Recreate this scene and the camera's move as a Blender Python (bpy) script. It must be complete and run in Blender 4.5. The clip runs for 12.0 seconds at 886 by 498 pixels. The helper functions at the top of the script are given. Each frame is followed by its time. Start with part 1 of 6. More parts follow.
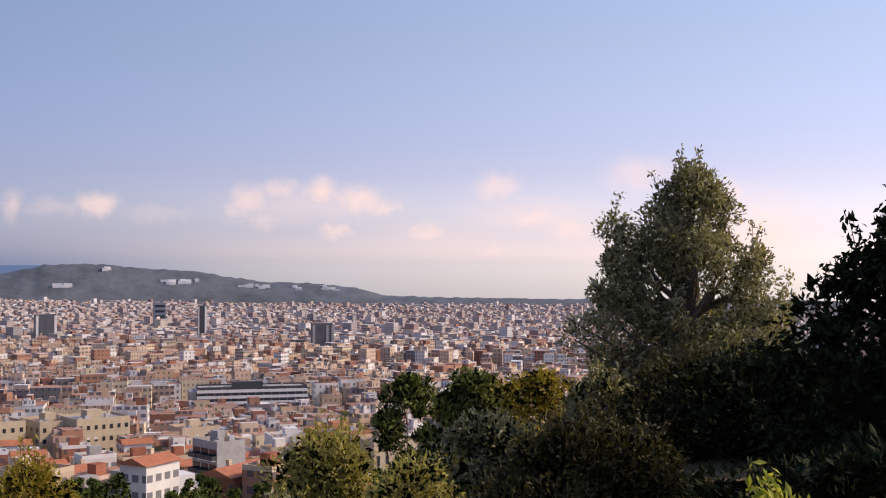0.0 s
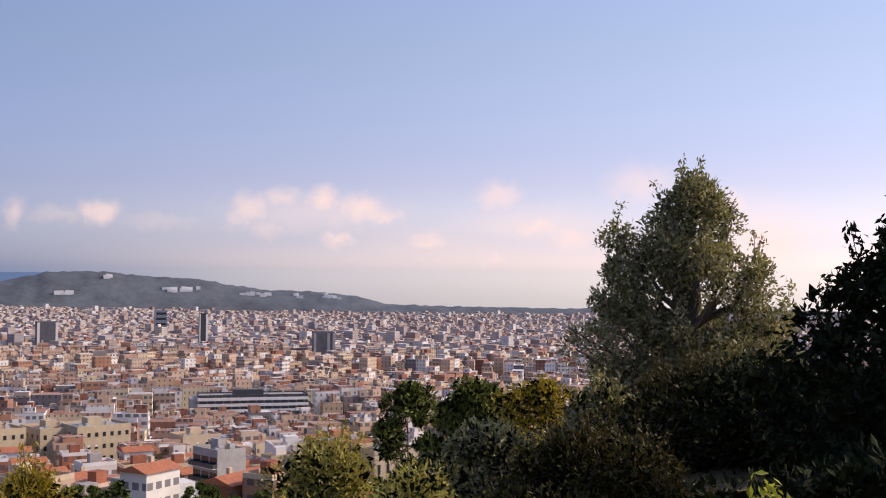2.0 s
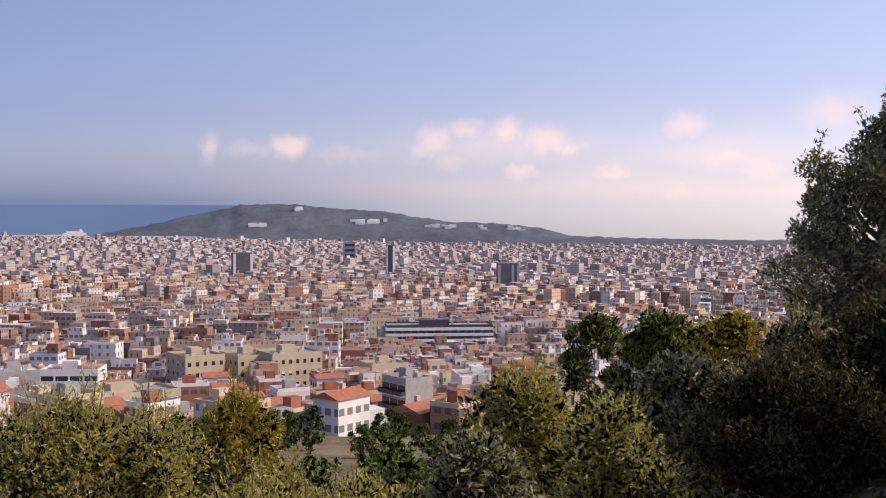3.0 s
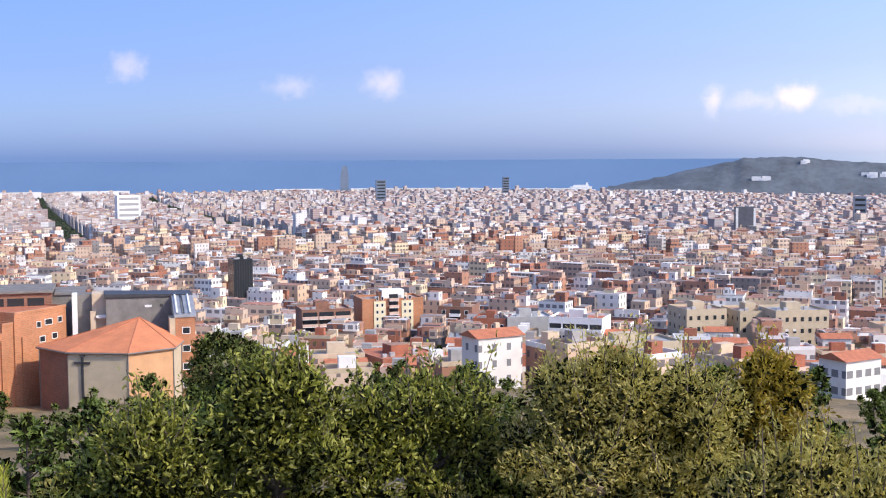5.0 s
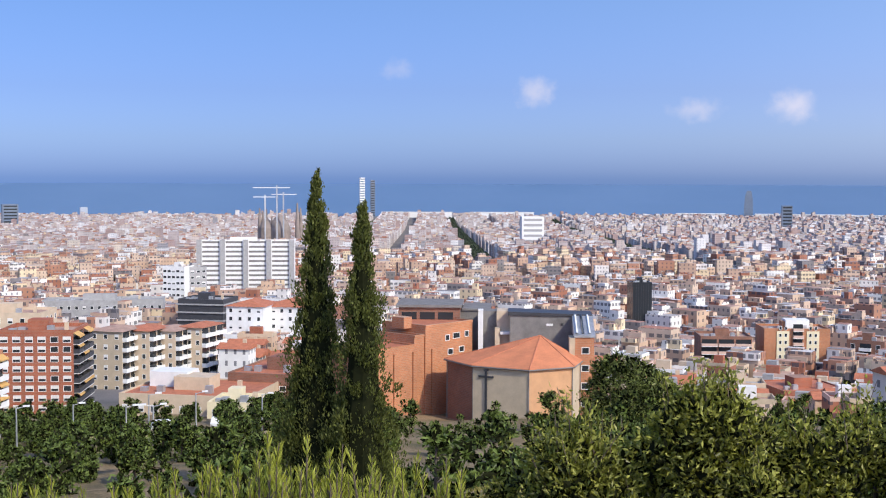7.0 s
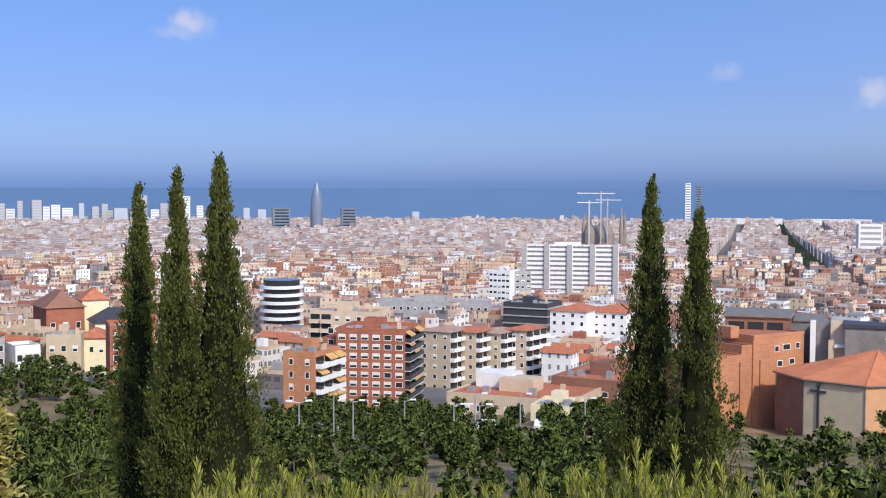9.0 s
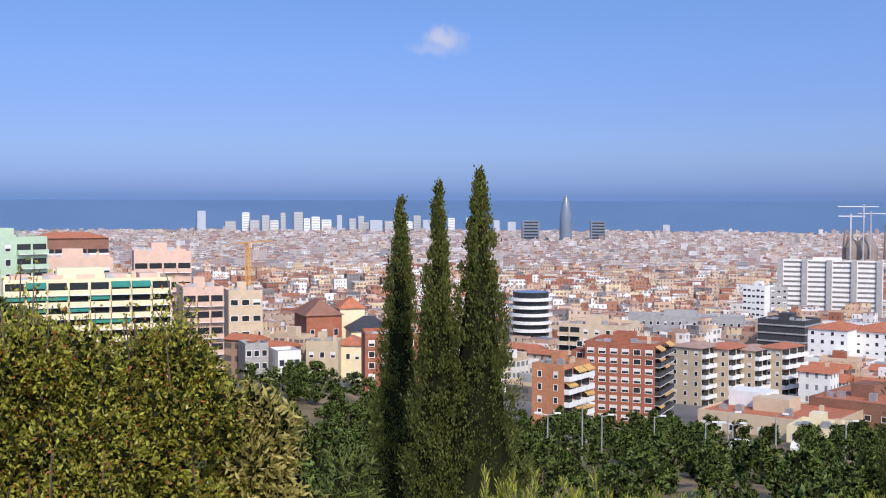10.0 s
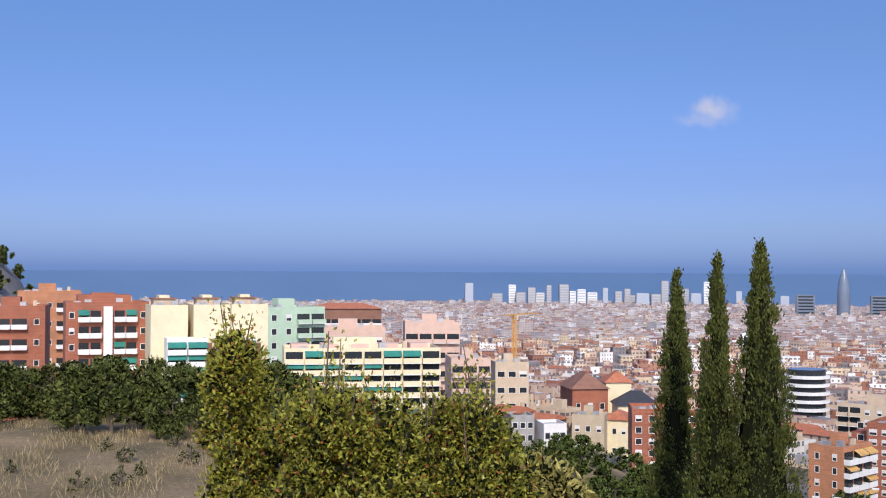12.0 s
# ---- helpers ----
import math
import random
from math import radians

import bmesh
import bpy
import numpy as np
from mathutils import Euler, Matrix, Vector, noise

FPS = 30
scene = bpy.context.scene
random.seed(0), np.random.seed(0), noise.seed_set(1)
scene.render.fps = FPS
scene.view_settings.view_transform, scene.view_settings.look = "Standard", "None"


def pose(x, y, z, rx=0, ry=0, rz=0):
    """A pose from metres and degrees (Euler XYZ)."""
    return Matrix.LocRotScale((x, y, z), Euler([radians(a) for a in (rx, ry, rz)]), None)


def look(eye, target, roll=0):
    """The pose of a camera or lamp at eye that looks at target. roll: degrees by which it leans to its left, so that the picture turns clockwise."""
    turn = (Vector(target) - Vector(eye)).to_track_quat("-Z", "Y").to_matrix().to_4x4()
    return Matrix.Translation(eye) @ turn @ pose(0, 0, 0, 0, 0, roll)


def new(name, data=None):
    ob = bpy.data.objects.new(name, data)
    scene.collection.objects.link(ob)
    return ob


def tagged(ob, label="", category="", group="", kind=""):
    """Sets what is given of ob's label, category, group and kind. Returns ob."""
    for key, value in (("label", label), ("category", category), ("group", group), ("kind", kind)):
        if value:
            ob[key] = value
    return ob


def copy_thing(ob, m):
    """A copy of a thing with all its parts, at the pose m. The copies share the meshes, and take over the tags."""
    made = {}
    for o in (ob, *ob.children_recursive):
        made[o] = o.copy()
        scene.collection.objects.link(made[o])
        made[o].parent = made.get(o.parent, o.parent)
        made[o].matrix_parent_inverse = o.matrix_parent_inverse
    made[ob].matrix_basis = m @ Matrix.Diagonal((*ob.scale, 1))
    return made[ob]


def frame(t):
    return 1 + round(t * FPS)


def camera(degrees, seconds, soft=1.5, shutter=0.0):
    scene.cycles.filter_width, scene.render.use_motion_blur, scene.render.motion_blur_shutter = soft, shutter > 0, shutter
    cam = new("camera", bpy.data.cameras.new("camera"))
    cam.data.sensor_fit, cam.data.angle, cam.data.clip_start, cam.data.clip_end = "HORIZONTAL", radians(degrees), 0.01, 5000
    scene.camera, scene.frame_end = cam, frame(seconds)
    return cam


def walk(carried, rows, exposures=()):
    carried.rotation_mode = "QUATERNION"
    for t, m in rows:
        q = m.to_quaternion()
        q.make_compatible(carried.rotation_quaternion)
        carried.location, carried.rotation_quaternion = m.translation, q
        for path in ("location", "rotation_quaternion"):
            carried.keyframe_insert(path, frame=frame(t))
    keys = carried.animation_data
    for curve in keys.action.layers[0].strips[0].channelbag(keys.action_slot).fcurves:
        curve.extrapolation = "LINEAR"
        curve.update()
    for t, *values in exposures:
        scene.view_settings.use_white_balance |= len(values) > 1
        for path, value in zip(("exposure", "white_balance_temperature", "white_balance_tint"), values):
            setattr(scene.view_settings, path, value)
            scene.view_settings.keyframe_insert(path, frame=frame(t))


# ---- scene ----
cam = camera(39.61, 12.0, soft=1.1)
HEIGHT = 190.0
PATH = [
    (0, 0.06, 0.58, -0.17), (0.5, -3.42, 0.38, -1.07), (1, -4.42, 0.41, -0.87), (1.5, -2.88, 0.97, -0.75), (2, 0.13, 0.99, -0.43),
    (2.5, 4.11, -0.31, -0.13), (2.7, 5.82, -1.10, -0.12), (4.3, 23.03, -5.26, -0.13), (4.5, 25.25, -4.98, -0.09), (5, 31.72, -4.35, 0.35),
    (5.5, 37.42, -4.24, 0.12), (6, 41.56, -4.31, 0.14), (6.5, 45.70, -3.79, 0.17), (7, 50.24, -3.24, -0.18), (7.5, 54.88, -2.88, -0.23),
    (7.7, 57.00, -3.03, -0.22), (9.3, 68.06, -2.68, -0.18), (9.5, 70.55, -2.44, -0.19), (10, 76.80, -2.47, -0.18), (10.5, 81.24, -1.45, -0.25),
    (11, 84.06, 0.06, 0.09), (11.5, 86.69, 0.62, -0.19), (12, 89.13, 0.86, -0.31)]


def out(az, r, z=0.0):
    """A place at az degrees to the left of +y, r metres out, z metres above the eye."""
    return Vector((-math.sin(radians(az)) * r, math.cos(radians(az)) * r, HEIGHT + z))


# the filmer turns on the spot with the camera held out in front
walk(cam, [(t, pose(*out(y, 0.9), 90 + p, r, y)) for t, y, p, r in PATH],
     [(0.0, -0.37, 7900, 18), (2.7, -0.34, 7750, 18), (4.4, 0.16, 6700, 12), (5.2, 0.22, 6620, 10), (6.5, 0.1, 6450, 8), (7.7, -0.08, 6450, 8), (9.5, -0.08, 6450, 9), (10.0, -0.13, 6450, 10), (10.9, -0.04, 6450, 12), (11.45, -0.2, 6450, 11), (12.0, -0.22, 6450, 11)])

# ---- world and sun ----
SUN_AZ, SUN_EL = -86.0, 37.0
sun = new("sun", bpy.data.lights.new("sun", "SUN"))
sun.data.energy, sun.data.angle, sun.data.color = 3.6, radians(0.6), (1.0, 0.91, 0.75)
sun.matrix_world = look(out(SUN_AZ, 100 * math.cos(radians(SUN_EL)), 100 * math.sin(radians(SUN_EL))), (0, 0, HEIGHT))
CLOUDS = [
    (6.06, 2.61, 3.95, 0.79, 0.42), (-3.97, 2.12, 3.16, 0.89, 0.38), (-13.55, 1.76, 3.16, 1.58, 0.45), (9.61, 2.33, 0.79, 0.47, 0.5), (3.83, 2.61, 1.58, 0.42, 0.7),
    (38.71, 3.2, 0.95, 0.42, 0.45), (34.43, 3.32, 0.89, 0.63, 0.7), (19.42, 2.44, 0.47, 0.68, 0.7), (15.81, 2.53, 0.89, 0.58, 0.95), (17.48, 2.35, 1.32, 0.42, 0.35),
    (9.08, 2.81, 0.89, 0.68, 0.75), (7.64, 3.26, 1.0, 0.47, 0.7), (5.67, 3.21, 0.89, 0.68, 0.95), (4.09, 2.82, 1.16, 0.68, 0.9), (2.78, 2.48, 0.68, 0.32, 0.8),
    (8.3, 1.95, 0.79, 0.47, 0.45), (4.93, 1.4, 0.79, 0.34, 0.75), (0.94, 1.3, 0.95, 0.37, 0.75), (-2.42, 3.43, 1.05, 0.68, 0.6), (-4.09, 2.02, 1.58, 0.47, 0.7),
    (-5.75, 1.55, 1.18, 0.53, 0.65), (-2.18, 0.52, 0.63, 0.32, 0.4), (-8.97, 4.07, 1.58, 0.79, 0.45), (-12.83, 3.05, 0.95, 0.63, 0.7), (-14.48, 1.26, 1.84, 1.18, 0.85),
    (13.25, 2.18, 1.58, 0.37, 0.25), (0.16, 1.17, 4.21, 0.79, 0.22), (52.35, 5.03, 0.68, 0.37, 0.25), (46.02, 4.0, 0.68, 0.58, 0.6), (76.82, 7.26, 0.84, 0.47, 0.75),
    (77.21, 6.83, 1.16, 0.32, 0.35)]


class Nodes:
    """Short ways to wire a node tree."""

    def __init__(self, tree):
        self.tree = tree
        tree.nodes.clear()

    def add(self, kind, **sets):
        n = self.tree.nodes.new(kind)
        for key, value in sets.items():
            setattr(n, key, value)
        return n

    def link(self, a, b):
        self.tree.links.new(a, b)

    def put(self, socket, value):
        if isinstance(value, bpy.types.NodeSocket):
            self.link(value, socket)
        elif value is not None:
            socket.default_value = value

    def math(self, op, a, b=None, c=None, clamp=False):
        n = self.add("ShaderNodeMath", operation=op, use_clamp=clamp)
        for s, v in zip(n.inputs, (a, b, c)):
            self.put(s, v)
        return n.outputs[0]

    def vec(self, op, a, b=None):
        n = self.add("ShaderNodeVectorMath", operation=op)
        self.put(n.inputs[0], a)
        self.put(n.inputs[1], b)
        return n.outputs["Value"] if op in ("DOT_PRODUCT", "LENGTH") else n.outputs[0]

    def noise(self, vector, scale, detail=3.0, rough=0.55):
        n = self.add("ShaderNodeTexNoise")
        self.put(n.inputs["Vector"], vector)
        n.inputs["Scale"].default_value, n.inputs["Detail"].default_value, n.inputs["Roughness"].default_value = scale, detail, rough
        return n.outputs["Fac"]

    def mix(self, fac, a, b, blend="MIX"):
        n = self.add("ShaderNodeMix", data_type="RGBA", blend_type=blend)
        self.put(n.inputs[0], fac)
        for s, v in ((n.inputs[6], a), (n.inputs[7], b)):
            self.put(s, (*v, 1) if isinstance(v, tuple) and len(v) == 3 else v)
        return n.outputs[2]

    def ramp(self, fac, stops, interpolation="LINEAR"):
        n = self.add("ShaderNodeValToRGB")
        n.color_ramp.interpolation = interpolation
        for i, (p, c) in enumerate(stops):
            e = n.color_ramp.elements[i] if i < 2 else n.color_ramp.elements.new(p)
            e.position, e.color = p, (*c, 1)
        self.put(n.inputs[0], fac)
        return n.outputs[0]

    def span(self, value, a, b, c=0.0, d=1.0, smooth=True):
        n = self.add("ShaderNodeMapRange", interpolation_type="SMOOTHSTEP" if smooth else "LINEAR")
        for s, v in zip(n.inputs, (value, a, b, c, d)):
            self.put(s, v)
        return n.outputs[0]


def make_world():
    world = bpy.data.worlds.new("world")
    world.use_nodes = True
    scene.world = world
    k = Nodes(world.node_tree)
    sky = k.add("ShaderNodeTexSky", sky_type="NISHITA", sun_disc=False, sun_elevation=radians(SUN_EL), sun_rotation=radians(-SUN_AZ),
                altitude=200, air_density=1.0, dust_density=1.0, ozone_density=1.0)
    way = k.add("ShaderNodeTexCoord").outputs["Generated"]
    split = k.add("ShaderNodeSeparateXYZ")
    k.link(way, split.inputs[0])
    x, y, z = split.outputs
    az = k.math("DEGREES", k.math("ARCTAN2", k.math("MULTIPLY", x, -1.0), y))
    el = k.math("DEGREES", k.math("ARCSINE", z))
    # low sea haze: the sky is duller and bluer near the horizon than clear air gives
    tint = k.ramp(k.span(el, -2.0, 30.0, smooth=False), [(0.0, (0.46, 0.76, 1.9)), (0.055, (0.47, 0.76, 1.9)), (0.075, (0.54, 0.78, 1.8)), (0.12, (0.57, 0.75, 1.52)), (0.19, (0.55, 0.68, 1.30)), (0.38, (0.61, 0.77, 1.18)), (0.7, (0.72, 0.92, 1.42))])
    # moist air scatters forward: paler and warmer towards the sun
    to_sun = k.vec("DOT_PRODUCT", way, tuple((out(SUN_AZ, math.cos(radians(SUN_EL)), math.sin(radians(SUN_EL))) - Vector((0, 0, HEIGHT)))))
    glare = k.mix(k.span(to_sun, -0.68, 0.45), (0.95, 1.0, 1.05), (3.1, 2.5, 2.0))
    base = k.mix(1.0, k.mix(1.0, sky.outputs[0], tint, "MULTIPLY"), glare, "MULTIPLY")
    # thick bright haze low down on the sunny side
    low_haze = k.math("MULTIPLY", k.span(az, 27.0, -2.0), k.span(el, 6.0, -0.8))
    base = k.mix(low_haze, base, k.mix(1.0, base, (1.36, 1.30, 1.24), "MULTIPLY"))
    sea_level = k.math("MULTIPLY", k.span(az, 24.0, 6.0), k.span(el, 1.6, -0.6))
    base = k.mix(sea_level, base, k.mix(1.0, base, (1.75, 1.5, 1.15), "MULTIPLY"))
    n1 = k.math("SUBTRACT", k.noise(way, 70.0, 5.0), 0.5)
    n2 = k.math("SUBTRACT", k.noise(k.vec("ADD", way, (3.1, 1.7, 5.2)), 80.0, 5.0), 0.5)
    azn, eln = k.math("MULTIPLY_ADD", n1, 1.5, az), k.math("MULTIPLY_ADD", n2, 1.0, el)
    mask = None
    for a, e, w, h, dense in CLOUDS:
        q = k.math("MULTIPLY", k.math("SUBTRACT", azn, a), 1.0 / w)
        p = k.math("MULTIPLY", k.math("SUBTRACT", eln, e), 1.0 / h)
        d = k.math("SQRT", k.math("ADD", k.math("MULTIPLY", q, q), k.math("MULTIPLY", p, p)))
        m = k.math("MULTIPLY", k.span(d, 1.55, 0.0), dense)
        mask = m if mask is None else k.math("MAXIMUM", mask, m)
    cloudy = k.mix(mask, base, k.mix(1.0, CLOUD_LIGHT, k.mix(0.42, (1.0, 1.0, 1.0), glare), "MULTIPLY"))
    bg = k.add("ShaderNodeBackground")
    k.link(cloudy, bg.inputs[0])
    bg.inputs[1].default_value = SKY_STRENGTH
    k.link(bg.outputs[0], k.add("ShaderNodeOutputWorld").inputs[0])


CLOUD_LIGHT, SKY_STRENGTH = (7.3, 7.1, 8.5), 0.10
make_world()


# ---- materials ----
def surface(name):
    m = bpy.data.materials.new(name)
    m.use_nodes = True
    k = Nodes(m.node_tree)
    b = k.add("ShaderNodeBsdfPrincipled")
    k.link(b.outputs[0], k.add("ShaderNodeOutputMaterial").inputs[0])
    return m, k, b


def bump(k, b, height, strength=0.4, distance=0.05):
    n = k.add("ShaderNodeBump")
    n.inputs["Strength"].default_value, n.inputs["Distance"].default_value = strength, distance
    k.link(height, n.inputs["Height"])
    k.link(n.outputs[0], b.inputs["Normal"])


def plain(name, colour, rough=0.8, spread=0.25, scale=0.6, metal=0.0, fine=8.0):
    """A painted, plastered or mineral surface with stains at two sizes."""
    m, k, b = surface(name)
    p = k.add("ShaderNodeNewGeometry").outputs["Position"]
    a, c = k.noise(p, scale, 4), k.noise(p, fine, 3)
    v = k.math("ADD", k.math("MULTIPLY", a, 0.65), k.math("MULTIPLY", c, 0.35))
    dark, light = tuple(x * (1 - spread) for x in colour), tuple(min(0.95, x * (1 + spread)) for x in colour)
    k.link(k.ramp(v, [(0.3, dark), (0.7, light)]), b.inputs["Base Color"])
    b.inputs["Roughness"].default_value, b.inputs["Metallic"].default_value = rough, metal
    bump(k, b, c, 0.3, 0.02)
    return m


def coursed(name, colour, joint, course=0.3, rough=0.85):
    """Brick facing: courses and joints over patchy colour."""
    m, k, b = surface(name)
    g = k.add("ShaderNodeNewGeometry")
    along = k.vec("DOT_PRODUCT", g.outputs["Position"], k.vec("CROSS_PRODUCT", g.outputs["True Normal"], (0, 0, 1)))
    split, join = k.add("ShaderNodeSeparateXYZ"), k.add("ShaderNodeCombineXYZ")
    k.link(g.outputs["Position"], split.inputs[0])
    k.link(along, join.inputs[0])
    k.link(split.outputs[2], join.inputs[1])
    t = k.add("ShaderNodeTexBrick")
    k.link(join.outputs[0], t.inputs["Vector"])
    for key, value in (("Scale", 1.0), ("Mortar Size", course * 0.1), ("Brick Width", course * 2.2), ("Row Height", course), ("Bias", 0.0)):
        t.inputs[key].default_value = value
    t.inputs["Color1"].default_value = (*colour, 1)
    t.inputs["Color2"].default_value = (*(x * 0.8 for x in colour), 1)
    t.inputs["Mortar"].default_value = (*joint, 1)
    patch = k.ramp(k.noise(g.outputs["Position"], 0.25, 4), [(0.3, (0.78, 0.78, 0.78)), (0.7, (1.1, 1.08, 1.05))])
    k.link(k.mix(1.0, t.outputs[0], patch, "MULTIPLY"), b.inputs["Base Color"])
    b.inputs["Roughness"].default_value = rough
    return m


OLD_TOWN = [(0.0, (0.64, 0.49, 0.37)), (0.12, (0.50, 0.34, 0.25)), (0.23, (0.78, 0.74, 0.70)), (0.34, (0.44, 0.22, 0.14)), (0.45, (0.60, 0.45, 0.34)),
            (0.56, (0.36, 0.15, 0.09)), (0.65, (0.84, 0.82, 0.78)), (0.75, (0.64, 0.45, 0.31)), (0.85, (0.22, 0.20, 0.20)), (0.92, (0.74, 0.60, 0.40))]
# pale pinkish plaster, with distance haze put into the grid quarter's colours
HAZED_TOWN = [(0.0, (0.60, 0.53, 0.50)), (0.13, (0.50, 0.42, 0.40)), (0.25, (0.72, 0.69, 0.68)), (0.36, (0.46, 0.35, 0.32)), (0.47, (0.56, 0.49, 0.46)),
             (0.59, (0.42, 0.30, 0.27)), (0.67, (0.76, 0.74, 0.73)), (0.77, (0.60, 0.50, 0.45)), (0.87, (0.36, 0.34, 0.35)), (0.93, (0.66, 0.57, 0.48))]


def city_material(name, island, plaster=OLD_TOWN, pane=0.8):
    """Far houses: every house has its own plaster and roof colour, rows of windows and stained walls."""
    m, k, b = surface(name)
    g = k.add("ShaderNodeNewGeometry")
    pick = g.outputs["Random Per Island"] if island else k.add("ShaderNodeObjectInfo").outputs["Random"]
    pick2 = k.math("FRACT", k.math("MULTIPLY", pick, 37.7))
    pick3 = k.math("FRACT", k.math("MULTIPLY", pick, 91.3))
    wall = k.ramp(pick, plaster, "CONSTANT")
    roof = k.ramp(pick2, [(0.0, (0.38, 0.19, 0.13)), (0.3, (0.46, 0.29, 0.22)), (0.5, (0.42, 0.38, 0.36)), (0.64, (0.62, 0.58, 0.55)), (0.74, (0.25, 0.23, 0.23)), (0.83, (0.44, 0.20, 0.13)), (0.95, (0.78, 0.77, 0.75))], "CONSTANT")
    pos = g.outputs["Position"]
    split = k.add("ShaderNodeSeparateXYZ")
    k.link(pos, split.inputs[0])
    up = k.add("ShaderNodeSeparateXYZ")
    k.link(g.outputs["True Normal"], up.inputs[0])
    along = k.vec("DOT_PRODUCT", pos, k.vec("CROSS_PRODUCT", g.outputs["True Normal"], (0, 0, 1)))
    bay = k.math("ADD", 2.2, k.math("MULTIPLY", pick3, 1.4))
    u = k.math("ABSOLUTE", k.math("SUBTRACT", k.math("FRACT", k.math("DIVIDE", along, bay)), 0.5))
    v = k.math("ABSOLUTE", k.math("SUBTRACT", k.math("FRACT", k.math("DIVIDE", split.outputs[2], 3.1)), 0.5))
    wide = k.math("ADD", 0.15, k.math("MULTIPLY", k.math("GREATER_THAN", pick2, 0.6), 0.18))
    window = k.math("MULTIPLY", k.math("LESS_THAN", u, wide), k.math("LESS_THAN", v, 0.22))
    stain = k.ramp(k.noise(pos, 0.12, 4), [(0.3, (0.78, 0.77, 0.76)), (0.7, (1.08, 1.07, 1.05))])
    face = k.mix(k.math("MULTIPLY", window, pane), k.mix(1.0, wall, stain, "MULTIPLY"), (0.07, 0.07, 0.085))
    grain = k.ramp(k.noise(pos, 0.5, 3), [(0.3, (0.7, 0.7, 0.7)), (0.7, (1.15, 1.15, 1.15))])
    top = k.mix(1.0, roof, grain, "MULTIPLY")
    k.link(k.mix(k.math("GREATER_THAN", up.outputs[2], 0.3), face, top), b.inputs["Base Color"])
    b.inputs["Roughness"].default_value = 0.8
    return m


def leaf_material(name, dark, light, rough=0.5, through_light=0.35, withered=None):
    """Leaves: colour differs from leaf to leaf, and light comes through."""
    m, k, b = surface(name)
    g = k.add("ShaderNodeNewGeometry")
    v = k.math("ADD", k.math("MULTIPLY", g.outputs["Random Per Island"], 0.6), k.math("MULTIPLY", k.noise(g.outputs["Position"], 0.9, 3), 0.4))
    c = k.ramp(v, [(0.15, dark), (0.72, light)])
    if withered:
        c = k.mix(k.math("GREATER_THAN", g.outputs["Random Per Island"], 0.94), c, withered)
    k.link(c, b.inputs["Base Color"])
    b.inputs["Roughness"].default_value = rough
    b.inputs["Specular IOR Level"].default_value = 0.3
    t = k.add("ShaderNodeBsdfTranslucent")
    k.link(k.mix(1.0, c, (1.2, 1.25, 0.6), "MULTIPLY"), t.inputs[0])
    s = k.add("ShaderNodeMixShader")
    s.inputs[0].default_value = through_light
    k.link(b.outputs[0], s.inputs[1])
    k.link(t.outputs[0], s.inputs[2])
    k.link(s.outputs[0], m.node_tree.nodes["Material Output"].inputs[0])
    return m


def ground_material():
    m, k, b = surface("ground")
    p = k.add("ShaderNodeNewGeometry").outputs["Position"]
    far = k.span(k.vec("LENGTH", k.vec("MULTIPLY", p, (1, 1, 0))), 235, 310)
    grass = k.ramp(k.math("ADD", k.math("MULTIPLY", k.noise(p, 0.15, 5), 0.6), k.math("MULTIPLY", k.noise(p, 3.0, 4), 0.4)),
                   [(0.32, (0.06, 0.06, 0.022)), (0.47, (0.17, 0.125, 0.06)), (0.66, (0.33, 0.235, 0.13))])
    town = k.ramp(k.noise(p, 0.03, 5), [(0.35, (0.10, 0.10, 0.10)), (0.65, (0.24, 0.21, 0.19))])
    k.link(k.mix(far, grass, town), b.inputs["Base Color"])
    b.inputs["Roughness"].default_value = 0.95
    bump(k, b, k.noise(p, 6.0, 4), 0.6, 0.1)
    return m


WHITE = plain("white_render", (0.78, 0.77, 0.74), spread=0.1)
CREAM = plain("cream_render", (0.78, 0.68, 0.45), spread=0.1)
BEIGE = plain("beige_render", (0.60, 0.47, 0.33), spread=0.14)
TAN = plain("tan_render", (0.56, 0.31, 0.16), spread=0.14)
SAND = plain("sand_stone", (0.52, 0.42, 0.29), spread=0.15)
GREY = plain("grey_concrete", (0.36, 0.35, 0.34), spread=0.2)
PALE_GREEN = plain("pale_green_render", (0.46, 0.60, 0.44), spread=0.1)
PINK = plain("pink_render", (0.66, 0.46, 0.36), spread=0.12)
RED_BRICK = coursed("red_brick", (0.42, 0.12, 0.06), (0.34, 0.2, 0.14))
ORANGE_BRICK = coursed("orange_brick", (0.56, 0.22, 0.10), (0.45, 0.28, 0.18))
BROWN_BRICK = coursed("brown_brick", (0.30, 0.13, 0.08), (0.26, 0.18, 0.14))
TILE_RED = plain("red_roof_tile", (0.46, 0.16, 0.08), spread=0.3, scale=0.9, fine=3.0)
TILE_ORANGE = plain("orange_roof_tile", (0.56, 0.20, 0.09), spread=0.22, scale=0.4, fine=4.0)
ROOF_FLAT = plain("flat_roof", (0.42, 0.27, 0.2), spread=0.3)
DARK = plain("dark_metal", (0.05, 0.05, 0.055), rough=0.5)
STEEL = plain("galvanised_steel", (0.5, 0.5, 0.5), rough=0.45, metal=0.6)
ASPHALT = plain("asphalt", (0.14, 0.14, 0.14), spread=0.2)
AWNING = plain("green_awning", (0.03, 0.22, 0.17), spread=0.25)
AWNING_Y = plain("yellow_awning", (0.6, 0.36, 0.12), spread=0.25)
